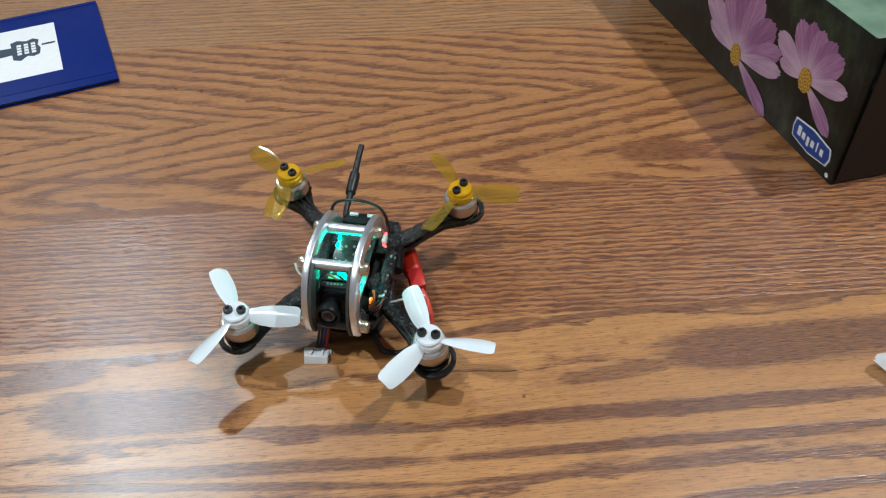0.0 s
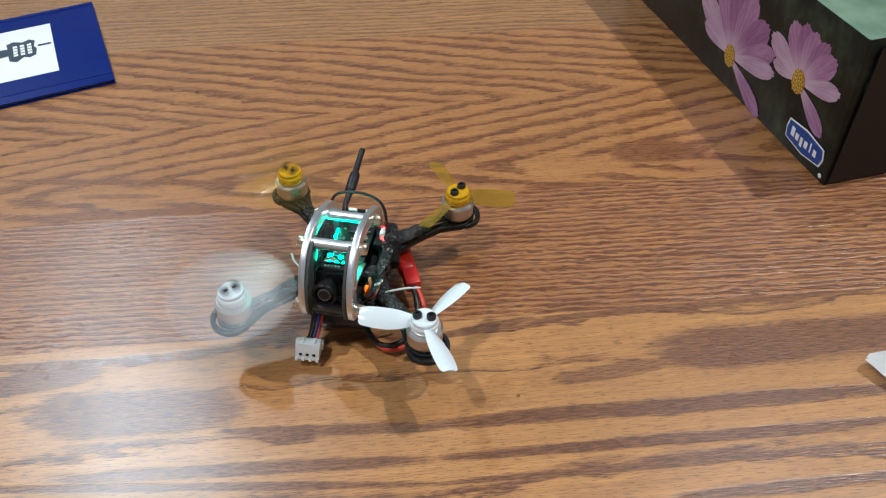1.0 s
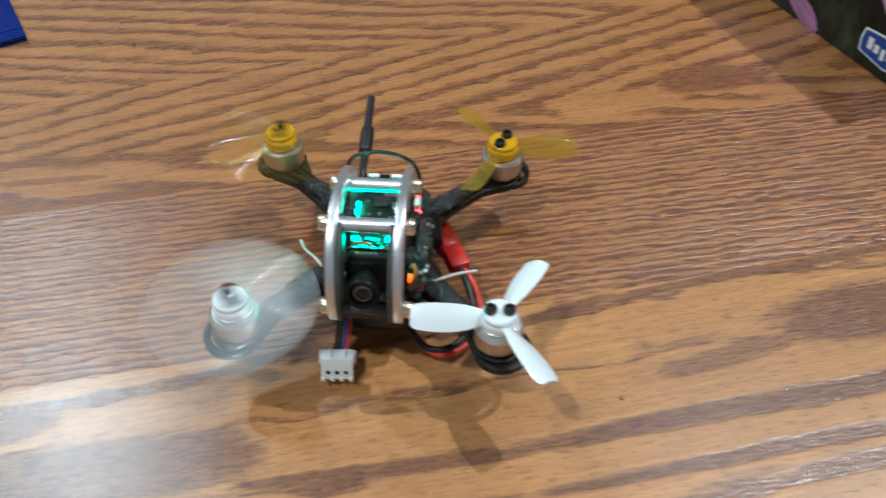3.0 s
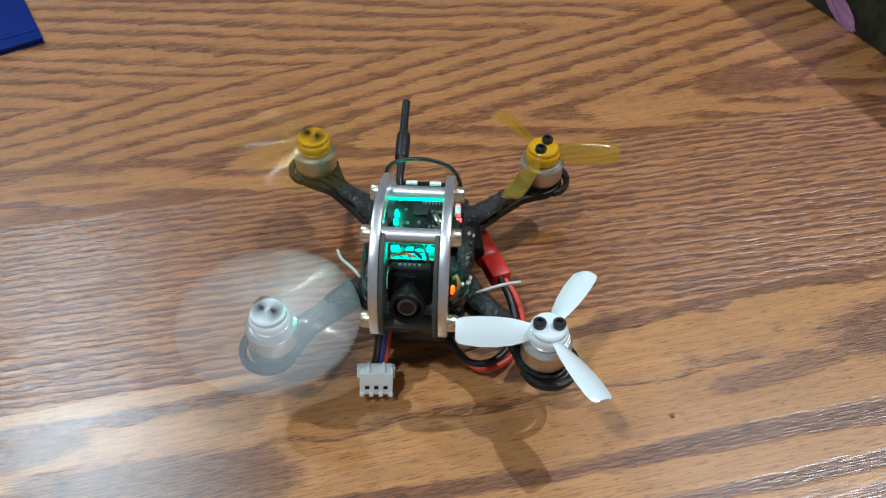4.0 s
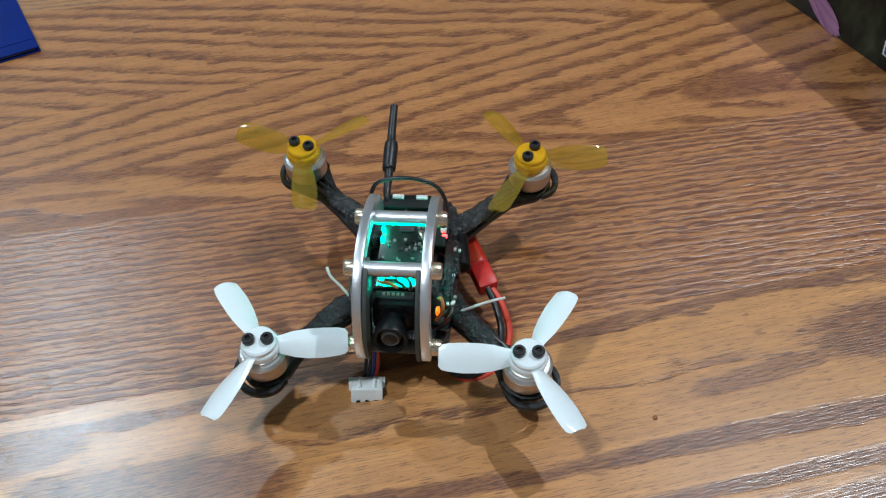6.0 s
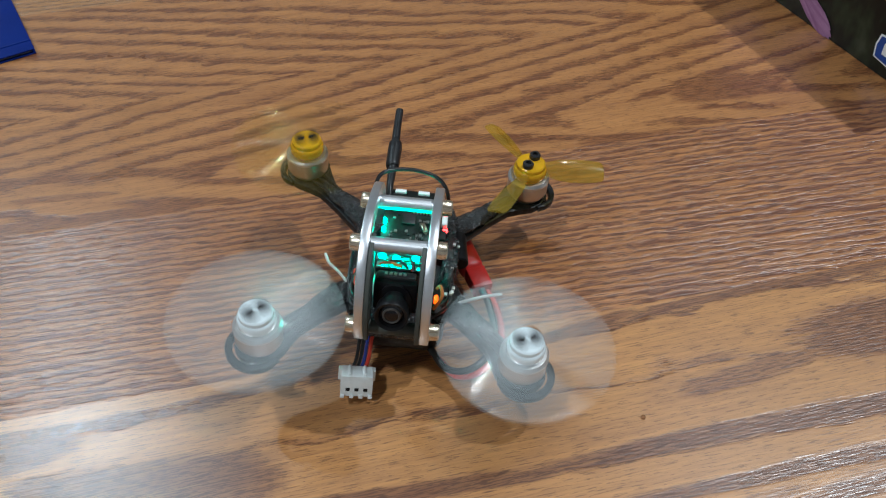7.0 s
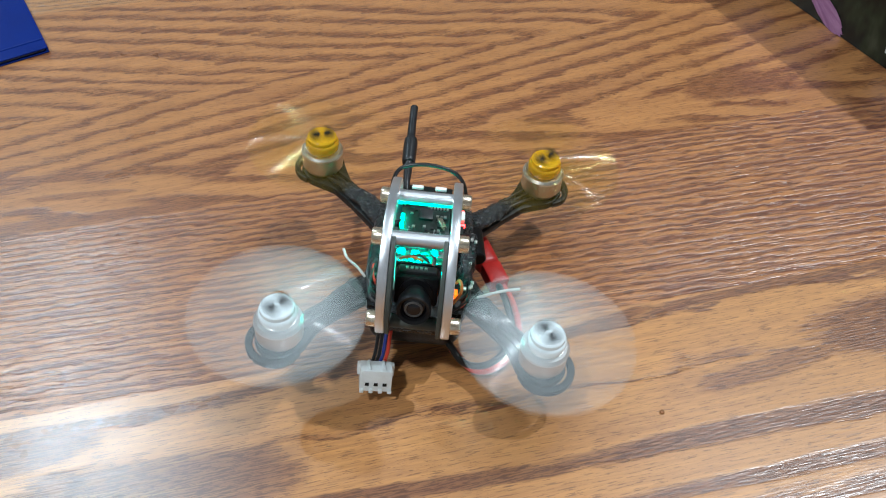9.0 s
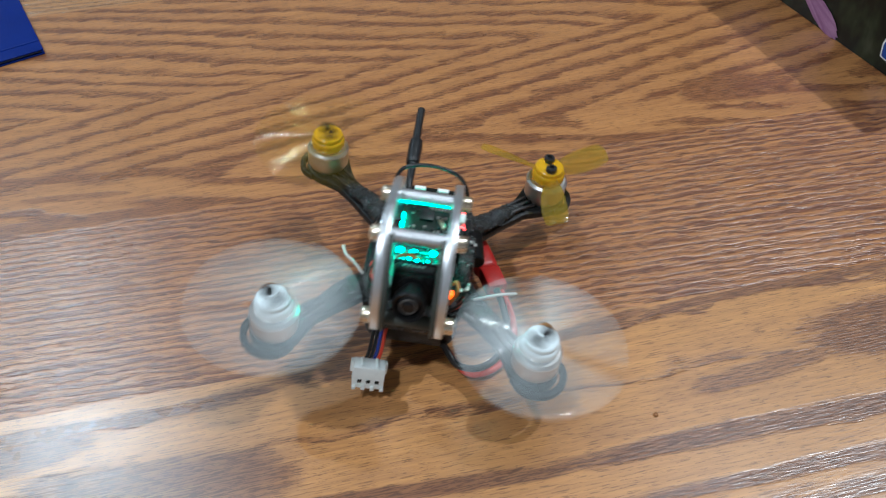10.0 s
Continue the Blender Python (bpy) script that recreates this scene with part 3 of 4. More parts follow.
def tissue_box():
    root = tagged(new("tissue_box"), "dark green cardboard tissue box printed with pink cosmos flowers", "tissue box")
    root.matrix_basis = Matrix((( BOX_U.x, BOX_V.x, 0, BOX_AT.x), (BOX_U.y, BOX_V.y, 0, BOX_AT.y), (0, 0, 1, 0), (0, 0, 0, 1)))
    # local: x along the long side, y into the width, z up
    dark, green = print_dark(), print_green()
    bm = box(BOX_L, BOX_W, BOX_H, (BOX_L / 2, BOX_W / 2, BOX_H / 2), 0.0008)
    ob = part("carton", bm, [dark, green], root)
    for p in ob.data.polygons:
        p.material_index = 1 if p.normal.z > 0.9 else 0
    # end flap: a sheet that stands slightly off the end with a slanted free edge
    flap = slab([(0.0015, 0.002), (BOX_W * 0.98, 0.002), (BOX_W * 0.98, 0.050), (0.006, 0.074)], 0, 0.0006)
    remap(flap, lambda c: Vector((-0.0008 - c.z - 0.05 * max(0, c.y - 0.02) ** 1.3, c.x, c.y)))
    part("end_flap", flap, plain("brown_black_card", (0.007, 0.006, 0.006), 0.5, vary=0.2), root)
    TONES = [((0.33, 0.14, 0.31), (0.60, 0.35, 0.57)), ((0.46, 0.28, 0.44), (0.72, 0.53, 0.69)), ((0.25, 0.09, 0.24), (0.47, 0.23, 0.44))]
    heart, grain = print_petal("brown_heart_print", (0.22, 0.08, 0.01), (0.50, 0.26, 0.03)), print_petal("yellow_heart_print", (0.55, 0.33, 0.03), (0.85, 0.62, 0.10))

    def petal(cx, cz, tx, tz, w, lift, mat):
        w *= 0.94
        bm = bmesh.new()
        d = Vector((tx - cx, 0, tz - cz))
        n = Vector((-d.z, 0, d.x)).normalized()
        shape = [(0.04, 0.14), (0.2, 0.42), (0.4, 0.76), (0.58, 0.98), (0.74, 1.0), (0.86, 0.82), (0.935, 0.56), (0.93, 0.42), (1.0, 0.16), (0.975, 0.04)]
        pts = [Vector((cx, 0, cz)) + d * a + n * w * b for a, b in shape]
        pts += [Vector((cx, 0, cz)) + d * a - n * w * b for a, b in reversed(shape)]
        low = [bm.verts.new((q.x, -0.0001 - lift, q.z)) for q in pts]
        f = bm.faces.new(low)
        r = bmesh.ops.extrude_face_region(bm, geom=[f])["geom"]
        bmesh.ops.translate(bm, vec=(0, 0.00002, 0), verts=[g for g in r if isinstance(g, bmesh.types.BMVert)])
        bmesh.ops.recalc_face_normals(bm, faces=bm.faces)
        part("printed_petal", bm, mat, root, smooth=False)

    for cx, cz, tips in (
        (0.0976, 0.0187, [(0.1290, 0.0240, 0.0050, 1), (0.1365, 0.0400, 0.0085, 1), (0.1180, 0.0560, 0.0085, 0), (0.1010, 0.0640, 0.0085, 2), (0.0840, 0.0600, 0.0085, 0), (0.0683, 0.0503, 0.0085, 2), (0.0590, 0.0400, 0.0060, 0), (0.0558, 0.0300, 0.0055, 1), (0.0606, 0.0012, 0.0055, 0)]),
        (0.0369, 0.0369, [(0.0600, 0.0360, 0.0042, 1), (0.0659, 0.0484, 0.0065, 1), (0.0508, 0.0628, 0.0070, 0), (0.0410, 0.0660, 0.0060, 2), (0.0322, 0.0653, 0.0065, 0), (0.0220, 0.0640, 0.0060, 2), (0.0145, 0.0597, 0.0065, 0), (0.0063, 0.0467, 0.0050, 1), (0.0105, 0.0209, 0.0050, 0)]),
    ):
        pinks = [print_petal("petal_print", lo, hi, (cx, cz)) for lo, hi in TONES]
        for i, (tx, tz, w, m) in enumerate(tips):
            petal(cx, cz, tx, tz, w, 0.00003 * (i + 1), pinks[m])
        bm = lathe([(0.0, 0.0), (0.0052, 0.0001), (0.0048, 0.0002), (0.0026, 0.0003), (0, 0.0003)], 18)
        remap(bm, lambda c, cx=cx, cz=cz: Vector((cx + c.x, -0.0004 - c.z, cz + c.y * 1.25)))
        disc = part("printed_heart", bm, heart, root)
        bm = bmesh.new()
        for k in range(34):
            rr, turn = 0.0050 * math.sqrt((k + 0.5) / 34), 2.4 * k
            lathe([(0.00052, 0.0), (0.0004, 0.00008), (0, 0.0001)], 7, (rr * math.cos(turn), rr * math.sin(turn), 0), bm=bm, caps=False)
        remap(bm, lambda c, cx=cx, cz=cz: Vector((cx + c.x, -0.00072 - c.z, cz + c.y * 1.25)))
        part("florets", bm, grain, disc, "yellow printed florets")
    badge = [(0.0355, 0.0069), (0.0362, 0.0125), (0.0350, 0.0177), (0.0205, 0.0193), (0.0054, 0.0172), (0.0042, 0.0120), (0.0060, 0.0071), (0.0205, 0.0050)]
    white, blue = M["paper"], plain("blue_print", (0.012, 0.060, 0.30), 0.4, vary=0.25, size=60)
    for k, (mat, depth) in enumerate(((white, 0.0005), (blue, 0.0007))):
        cx, cz = 0.0205, 0.0122
        bm = slab([(cx + (x - cx) * (1 - 0.06 * k), cz + (z - cz) * (1 - 0.13 * k)) for x, z in badge], 0, 0.0001)
        remap(bm, lambda c, depth=depth: Vector((c.x, -depth - c.z, c.y)))
        part("badge_border" if k == 0 else "badge", bm, mat, root, smooth=False)
    for k, (up, down, wide) in enumerate(((0.0030, 0.0022, 0.0028), (0.0014, 0.0022, 0.0026), (0.0014, 0.0036, 0.0020), (0.0014, 0.0022, 0.0026), (0.0030, 0.0022, 0.0010), (0.0014, 0.0022, 0.0024))):
        bx = 0.0300 - k * 0.0038
        bar = slab([(bx - wide / 2, 0.0122 - down), (bx + wide / 2, 0.0122 - down), (bx + wide / 2, 0.0122 + up), (bx - wide / 2, 0.0122 + up)], 0, 0.0001)
        remap(bar, lambda c: Vector((c.x, -0.0009 - c.z, c.y)))
        part("badge_bar", bar, white, root, smooth=False)
    bm = lathe([(0.0013, 0), (0.0013, 0.0001)], 14)
    remap(bm, lambda c: Vector((0.0040 + c.x, -0.0002 - c.z, 0.0035 + c.y)))
    part("badge_dot", bm, white, root)
    return root


def booklet():
    root = tagged(new("booklet"), "dark blue vinyl booklet cover with a white printed label", "booklet")
    ax = Vector((-0.908, -0.419, 0)).normalized()
    ay = Vector((-ax.y, ax.x, 0)) * -1
    if ay.y < 0:
        ay = -ay
    o = Vector((-0.1616, 0.1824, 0))
    root.matrix_basis = Matrix(((ax.x, ay.x, 0, o.x), (ax.y, ay.y, 0, o.y), (0, 0, 1, 0), (0, 0, 0, 1)))
    n = Nodes("blue_vinyl")
    vec = n.coords()
    a, b = n.noise(vec, 60, 5), n.noise(vec, 900, 2)
    scuff = n.math("GREATER_THAN", n.noise(n.coords((1, 6, 1)), 120, 4, 0.7), 0.70)
    n.set(colour=n.mix(n.math("MULTIPLY", scuff, 0.25), n.mix(a, (0.0005, 0.010, 0.115), (0.0010, 0.020, 0.19)), (0.10, 0.13, 0.26)), spec=0.15, rough=n.math("MULTIPLY_ADD", a, 0.25, 0.35))
    n.bump(b, 0.0001, 0.5)
    vinyl = n.mat
    L, W = 0.165, 0.1135
    part("pages", box(L - 0.003, W - 0.003, 0.0014, (L / 2, W / 2, 0.0014), 0.0003), plain("grey_page_edges", (0.10, 0.11, 0.16), 0.8), root)
    part("back_cover", box(L, W, 0.0007, (L / 2, W / 2, 0.00036), 0.0003), vinyl, root)
    part("front_cover", box(L, W, 0.0008, (L / 2, W / 2, 0.0025), 0.00035), vinyl, root)
    part("welded_edge", box(L, 0.0012, 0.0004, (L / 2, 0.0090, 0.0030), 0.00018), vinyl, root)
    part("welded_edge", box(L, 0.0012, 0.0004, (L / 2, W - 0.004, 0.0030), 0.00018), vinyl, root)
    part("label", box(0.084, 0.067, 0.0003, (0.029 + 0.042, 0.0590, 0.00305), 0.0001), M["paper"], root, "white printed paper label")
    ink = plain("dark_slate_ink", (0.035, 0.055, 0.085), 0.6, vary=0.2)
    z = 0.00322
    emblem = [(0.0385, 0.049), (0.043, 0.046), (0.047, 0.049), (0.052, 0.042), (0.057, 0.046), (0.0575, 0.056), (0.064, 0.055), (0.072, 0.054), (0.079, 0.059), (0.079, 0.068), (0.072, 0.072), (0.064, 0.070),
              (0.0575, 0.069), (0.058, 0.078), (0.053, 0.081), (0.047, 0.077), (0.042, 0.080), (0.0380, 0.076), (0.0392, 0.066), (0.0375, 0.060)]
    emblem = [(0.050 + (x - 0.050) * 0.85, 0.0615 + (y - 0.0615) * 0.72) for x, y in emblem]
    part("emblem", slab(emblem, z, z + 0.0001), ink, root, smooth=False)
    part("emblem_stem", box(0.008, 0.0022, 0.0001, (0.0345, 0.064, z + 0.00005)), ink, root, smooth=False)
    for i in range(3):
        for j in range(4):
            part("text_bar", box(0.0026, 0.0028, 0.0001, (0.0435 + i * 0.0042, 0.0565 + j * 0.0037, z + 0.00018)), M["paper"], root, smooth=False)
    return root


def paper_scrap():
    root = tagged(new("paper_scrap"), "torn scrap of white paper curled up off the table", "paper")
    root.matrix_basis = pose(0.1988, -0.0388, 0, 0, 0, -38)
    bm = bmesh.new()
    nx, ny = 10, 8
    grid = []
    for i in range(nx + 1):
        row = []
        for j in range(ny + 1):
            a, b = i / nx, j / ny
            x, y = 0.046 * a, (b - 0.18) * 0.034 * min(1, 0.12 + a * 2.2)
            row.append(bm.verts.new((x + 0.0012 * noise.noise((b * 9, a, 0)), y + 0.001 * noise.noise((a * 9, b, 2)), 0.0004 + 0.0045 * (1 - a) ** 2 + 0.0006 * (1 + noise.noise((a * 3, b * 3, 5))))))
        grid.append(row)
    for i in range(nx):
        for j in range(ny):
            bm.faces.new((grid[i][j], grid[i + 1][j], grid[i + 1][j + 1], grid[i][j + 1]))
    bmesh.ops.solidify(bm, geom=bm.faces[:], thickness=0.00025)
    part("sheet", bm, M["paper"], root)
    return root


def crumb():
    bm = bmesh.new()
    bmesh.ops.create_icosphere(bm, subdivisions=2, radius=0.0007)
    for v in bm.verts:
        v.co *= 1 + 0.4 * noise.noise(v.co * 2000)
        v.co.z *= 0.55
    ob = part("crumb", bm, M["leg"])
    ob.location = (0.0659, -0.0518, 0.00035)
    tagged(ob, "tiny dark brown crumb on the oak table", "crumb")


tissue_box()
booklet()
paper_scrap()
crumb()

# ---------------------------------------------------------------- the racing drone
# its space: x to its left wing as it faces the viewer, -y is its nose, z up; z = 0 is the top of the propeller hubs
HUBS = {"front_a": (-0.0373, -0.0366), "front_b": (0.0373, -0.0366), "rear_a": (-0.0373, 0.0366), "rear_b": (0.0373, 0.0366)}
ARM_TOP, ARM_LOW = -0.0138, -0.0166
drone = tagged(new("racing_drone"), "small carbon-fibre racing drone with an aluminium cage and four propellers", "drone")


def blade_mesh(turn=1):
    """One blade along +x: a twisted, tapered, slightly cambered plank with a rounded tip."""
    bm = bmesh.new()
    stations = [(0.0040, 0.0021, 0.0020, 31), (0.0062, 0.0026, 0.0028, 31), (0.0095, 0.0034, 0.0038, 29), (0.0135, 0.0038, 0.0044, 26), (0.0180, 0.0039, 0.0045, 23),
                (0.0220, 0.0037, 0.0041, 21), (0.0238, 0.0033, 0.0037, 20), (0.0246, 0.0023, 0.0027, 20)]
    across = 7
    rings = []
    for r, lead, trail, pitch in stations:
        a = radians(pitch) * turn
        ring = []
        for side in (1, -1):
            for k in range(across + 1):
                s = k / across if side == 1 else 1 - k / across
                if side == -1 and k in (0, across):
                    continue
                c = lead - (lead + trail) * s
                thick = 0.00042 * (math.sin(math.pi * min(1, max(0, s * 0.92 + 0.06))) ** 0.6) * (1.5 - r / 0.05)
                camber = 0.0005 * math.sin(math.pi * s)
                z = camber + side * thick
                y = c * turn
                ring.append(bm.verts.new((r, y * math.cos(a * turn) - 0 * z, -0.0030 + c * math.sin(abs(a)) + z)))
        rings.append(ring)
    m = len(rings[0])
    for a, b in zip(rings, rings[1:]):
        for k in range(m):
            bm.faces.new((a[k], a[(k + 1) % m], b[(k + 1) % m], b[k]))
    bm.faces.new(rings[0][::-1]), bm.faces.new(rings[-1])
    bmesh.ops.recalc_face_normals(bm, faces=bm.faces)
    return bm


def screw_head(bm=None, r=0.0016, at=(0, 0, 0), turn=None, deep=1.0):
    """A socket cap head, its axis z, standing on z = 0."""
    return lathe([(r, 0), (r, 0.0013 * deep), (r * 0.86, 0.0016 * deep), (r * 0.52, 0.0016 * deep), (r * 0.5, 0.0007 * deep), (0, 0.0006 * deep)], 16, at, turn, bm)


def propeller(x, y, material, blade_material, turn, label):
    hub = lathe([(0.0030, -0.0052), (0.0052, -0.0050), (0.0055, -0.0044), (0.0055, -0.0024), (0.0052, -0.0018), (0.0049, -0.0016), (0.0048, -0.0004), (0.0043, 0.0), (0, 0.0)], 28)
    p = part("propeller", hub, material, drone, label)
    p.location = (x, y, 0)
    shared = None
    for k in range(3):
        if shared is None:
            b = part("blade", blade_mesh(turn), blade_material, p)
            shared = b.data
        else:
            b = new("blade", shared)
            b.parent = p
        b.rotation_euler = (0, 0, radians(120 * k))
    for s in (-1, 1):
        part("screw", screw_head(r=0.0018, at=(s * 0.0026, 0, 0.00005)), M["screw"], p, "black socket screw")
    return p


def motor(x, y):
    base = lathe([(0.0050, ARM_TOP), (0.0058, ARM_TOP + 0.0003), (0.0058, ARM_TOP + 0.0016), (0.0052, ARM_TOP + 0.0018)], 28, (x, y, 0))
    m = part("motor", base, M["bell"], drone)
    part("bell", lathe([(0.0064, ARM_TOP + 0.0019), (0.0068, ARM_TOP + 0.0021), (0.0068, ARM_TOP + 0.0068), (0.0066, ARM_TOP + 0.0071)], 36, (x, y, 0)), M["bell"], m, "dull bronze-grey motor bell")
    part("flux_ring", lathe([(0.0066, ARM_TOP + 0.0071), (0.00695, ARM_TOP + 0.0072), (0.00695, ARM_TOP + 0.0078), (0.0062, ARM_TOP + 0.0086), (0.0035, ARM_TOP + 0.0087)], 36, (x, y, 0)), M["bell_top"], m, "pale silver motor rim")
    return m


def arm(x, y):
    """A carbon arm from the centre plate out to the slotted motor foot."""
    d = Vector((x, y, 0)).normalized()
    s = Vector((-d.y, d.x, 0))
    reach = Vector((x, y, 0)).length
    line = [(0.012, 0.0050), (0.022, 0.0040), (0.033, 0.0034), (0.041, 0.0035), (0.0455, 0.0052), (0.049, 0.0068), (reach, 0.0072), (reach + 0.004, 0.0060), (reach + 0.0066, 0.0032), (reach + 0.0072, 0.0010)]
    pts = [d * a + s * w for a, w in line] + [d * a - s * w for a, w in reversed(line)]
    p = part("arm", slab([(q.x, q.y) for q in pts], ARM_LOW, ARM_TOP, 0.0004), M["carbon"], drone, "black carbon-fibre arm")
    # slotted loop round the outside of the motor
    hub, loop = Vector((x, y, 0)), []
    for rad, grow, sweep in ((0.0080, 0.0022, range(-100, 101, 8)), (0.0066, 0.0015, range(100, -101, -8))):
        for a in sweep:
            c, q = math.cos(radians(a)), math.sin(radians(a))
            r = rad + grow * max(0.0, c) ** 0.7
            loop.append(hub + d * (c * r) + s * (q * r))
    part("motor_foot", slab([(q.x, q.y) for q in loop], ARM_LOW + 0.0003, ARM_TOP - 0.0003, 0.0003), M["carbon"], p)
    run = [d * a + s * o + Vector((0, 0, ARM_TOP + h)) for a, o, h in ((0.011, 0.0, 0.0035), (0.018, 0.0006, 0.0022), (0.026, -0.0004, 0.0016), (0.035, 0.0002, 0.0012), (0.042, 0.0, 0.0004))]
    part("speed_controller", tube(run, [0.0044, 0.0040, 0.0036, 0.0030, 0.0020], 14, 8, lumps=0.30, flat=0.55), M["shrink"], p, "speed controller in crinkled black heat shrink")
    for k, o in enumerate((-0.0016, 0.0, 0.0016)):
        w = [d * 0.036 + s * o + Vector((0, 0, ARM_TOP + 0.0018)), d * 0.041 + s * o * 1.2 + Vector((0, 0, ARM_TOP + 0.0016)), d * 0.0462 + s * o * 1.4 + Vector((0, 0, ARM_TOP + 0.0008))]
        part("motor_wire", tube(w, 0.0005, 8, 5), M["black_wire"], p)
    return p


ARCH_OUT = [(0.0125, -0.0125), (0.0140, -0.004), (0.0120, 0.0050), (0.0075, 0.0115), (0.0005, 0.0158), (-0.0080, 0.0190), (-0.0170, 0.0205), (-0.0250, 0.0190), (-0.0315, 0.0140),
            (-0.0358, 0.0065), (-0.0374, -0.001), (-0.0366, -0.0075), (-0.0335, -0.0098)]
ARCH_IN = [(-0.0300, -0.0085), (-0.0312, -0.0030), (-0.0305, 0.0035), (-0.0270, 0.0095), (-0.0225, 0.0130), (-0.0165, 0.0148), (-0.0085, 0.0138), (-0.0010, 0.0108), (0.0045, 0.0075),
           (0.0085, 0.0025), (0.0098, -0.004), (0.0085, -0.0125)]


def side_plate(x):
    out = [(v.x, v.y) for v in smooth_line([(y, z, 0) for y, z in ARCH_OUT], 5)]
    inn = [(v.x, v.y) for v in smooth_line([(y, z, 0) for y, z in ARCH_IN], 5)]
    bm = slab(out + inn, -0.0013, 0.0013, 0.0003)
    remap(bm, lambda c: Vector((x + c.z, c.x, c.y)))
    return part("side_plate", bm, M["alu"], drone, "brushed aluminium arched side plate")


def build_drone():
    # centre plate
    hexa = [(-0.0125, -0.027), (0.0125, -0.027), (0.0165, -0.016), (0.0150, 0.0), (0.0165, 0.016), (0.0120, 0.026), (-0.0120, 0.026), (-0.0165, 0.016), (-0.0150, 0.0), (-0.0165, -0.016)]
    part("centre_plate", slab(hexa, ARM_LOW - 0.0003, ARM_TOP + 0.0003, 0.0004), M["carbon"], drone, "black carbon-fibre centre plate")
    for x, y in HUBS.values():
        arm(x, y)
        motor(x, y)
    # battery slung below, wrapped in a strap
    bat = part("battery", box(0.0285, 0.050, 0.0136, (0, 0.001, -0.0237), 0.0052, 4), M["battery"], drone, "black wrapped battery pack under the frame")
    part("strap", box(0.0292, 0.010, 0.0140, (0, 0.004, -0.0237), 0.0050, 4), M["shrink"], bat)
    for x in (-0.0091, 0.0091):
        side_plate(x)
    # standoffs between the plates, with their screws
    for y, z, r in ((-0.0224, 0.0165, 0.0021), (-0.0016, 0.0123, 0.0021), (-0.0332, -0.0056, 0.0020)):
        turn = pose(0, 0, 0, 0, 90, 0)
        low = z < 0
        part("standoff", lathe([(r, -0.0079), (r, 0.0079)], 24, (0, y, z), turn), M["grey_mount" if low else "alu"], drone, "dark grey standoff under the nose" if low else "round silver standoff")
        for s in (-1, 1):
            part("screw", screw_head(r=0.0024, deep=1.75, at=(s * 0.01042, y, z), turn=pose(0, 0, 0, 0, 90 * s, 0)), M["brass"], drone, "bright nickel cap screw")
    # camera module at the nose
    tilt = pose(0, -0.0272, 0.0022, -15, 0, 0)
    cam_body = box(0.0122, 0.0062, 0.0095, (0, 0.0012, 0), 0.0009)
    remap(cam_body, lambda c: tilt @ c)
    cm = part("camera_module", cam_body, M["matte_black"], drone, "black video camera with a wide lens")
    turn = tilt @ pose(0, 0, 0, 90, 0, 0)
    lens = lathe([(0.0046, 0.0015), (0.0046, 0.0028), (0.0032, 0.0031), (0.0032, 0.0060), (0.0044, 0.0066), (0.0048, 0.0104), (0.0045, 0.0111), (0.0037, 0.0107), (0.0034, 0.0095), (0.0032, 0.0093)], 32)
    remap(lens, lambda c: turn @ c)
    part("lens_barrel", lens, M["matte_black"], cm)
    glass = lathe([(0.0035, 0.0093), (0.0034, 0.0096), (0.0024, 0.0102), (0.0012, 0.0105), (0, 0.0106)], 28)
    remap(glass, lambda c: turn @ c)
    part("lens", glass, M["lens"], cm, "dark glass lens")
    ring = lathe([(0.0025, 0.0100), (0.0025, 0.0104), (0.0022, 0.0106), (0.0020, 0.0105), (0.0019, 0.0102), (0.0025, 0.0100)], 24, caps=False)
    remap(ring, lambda c: turn @ c)
    part("lens_ring", ring, M["iris"], cm)
    board = box(0.0130, 0.0010, 0.0100, (0, 0.0050, 0.0), 0.0002)
    remap(board, lambda c: tilt @ c)
    part("camera_board", board, M["pcb"], cm)
    top = box(0.0105, 0.0030, 0.0012, (0, 0.0015, 0.0050), 0.0003)
    remap(top, lambda c: tilt @ c)
    part("camera_socket", top, M["chip"], cm)
    for i in range(5):
        pad = box(0.0008, 0.0010, 0.0003, (-0.0030 + i * 0.0013, 0.0014, 0.0057))
        remap(pad, lambda c: tilt @ c)
        part("solder_pad", pad, M["solder"], cm, smooth=False)
    # mounting cheeks that hold the camera between the plates
    for s in (-1, 1):
        out = [(-0.0195, 0.0178), (-0.0250, 0.0180), (-0.0312, 0.0135), (-0.0362, 0.0060), (-0.0380, -0.0010), (-0.0365, -0.0080), (-0.0310, -0.0075), (-0.0285, -0.001), (-0.0255, 0.006), (-0.0215, 0.0095)]
        bm = slab([(v.x, v.y) for v in smooth_line([(a, b, 0) for a, b in out + out[:1]], 4)[:-1]], -0.0006, 0.0006, 0.0002)
        remap(bm, lambda c, s=s: Vector((s * 0.0071 + c.z, c.x, c.y)))
        part("camera_cheek", bm, M["grey_mount"], drone, "grey-green camera mounting cheek")
    # flight controller stack
    fc = part("flight_controller", box(0.0152, 0.0250, 0.0011, (0, 0.0018, -0.0030), 0.0002), M["pcb_dark"], drone, "black flight controller board with chips")
    rnd = random.Random(5)
    part("processor", box(0.0042, 0.0042, 0.0008, (0.0002, 0.0064, -0.0020), 0.00015), M["chip"], fc)
    part("gyro", box(0.0026, 0.0026, 0.0007, (0.0052, 0.0026, -0.0020), 0.00015), M["chip"], fc)
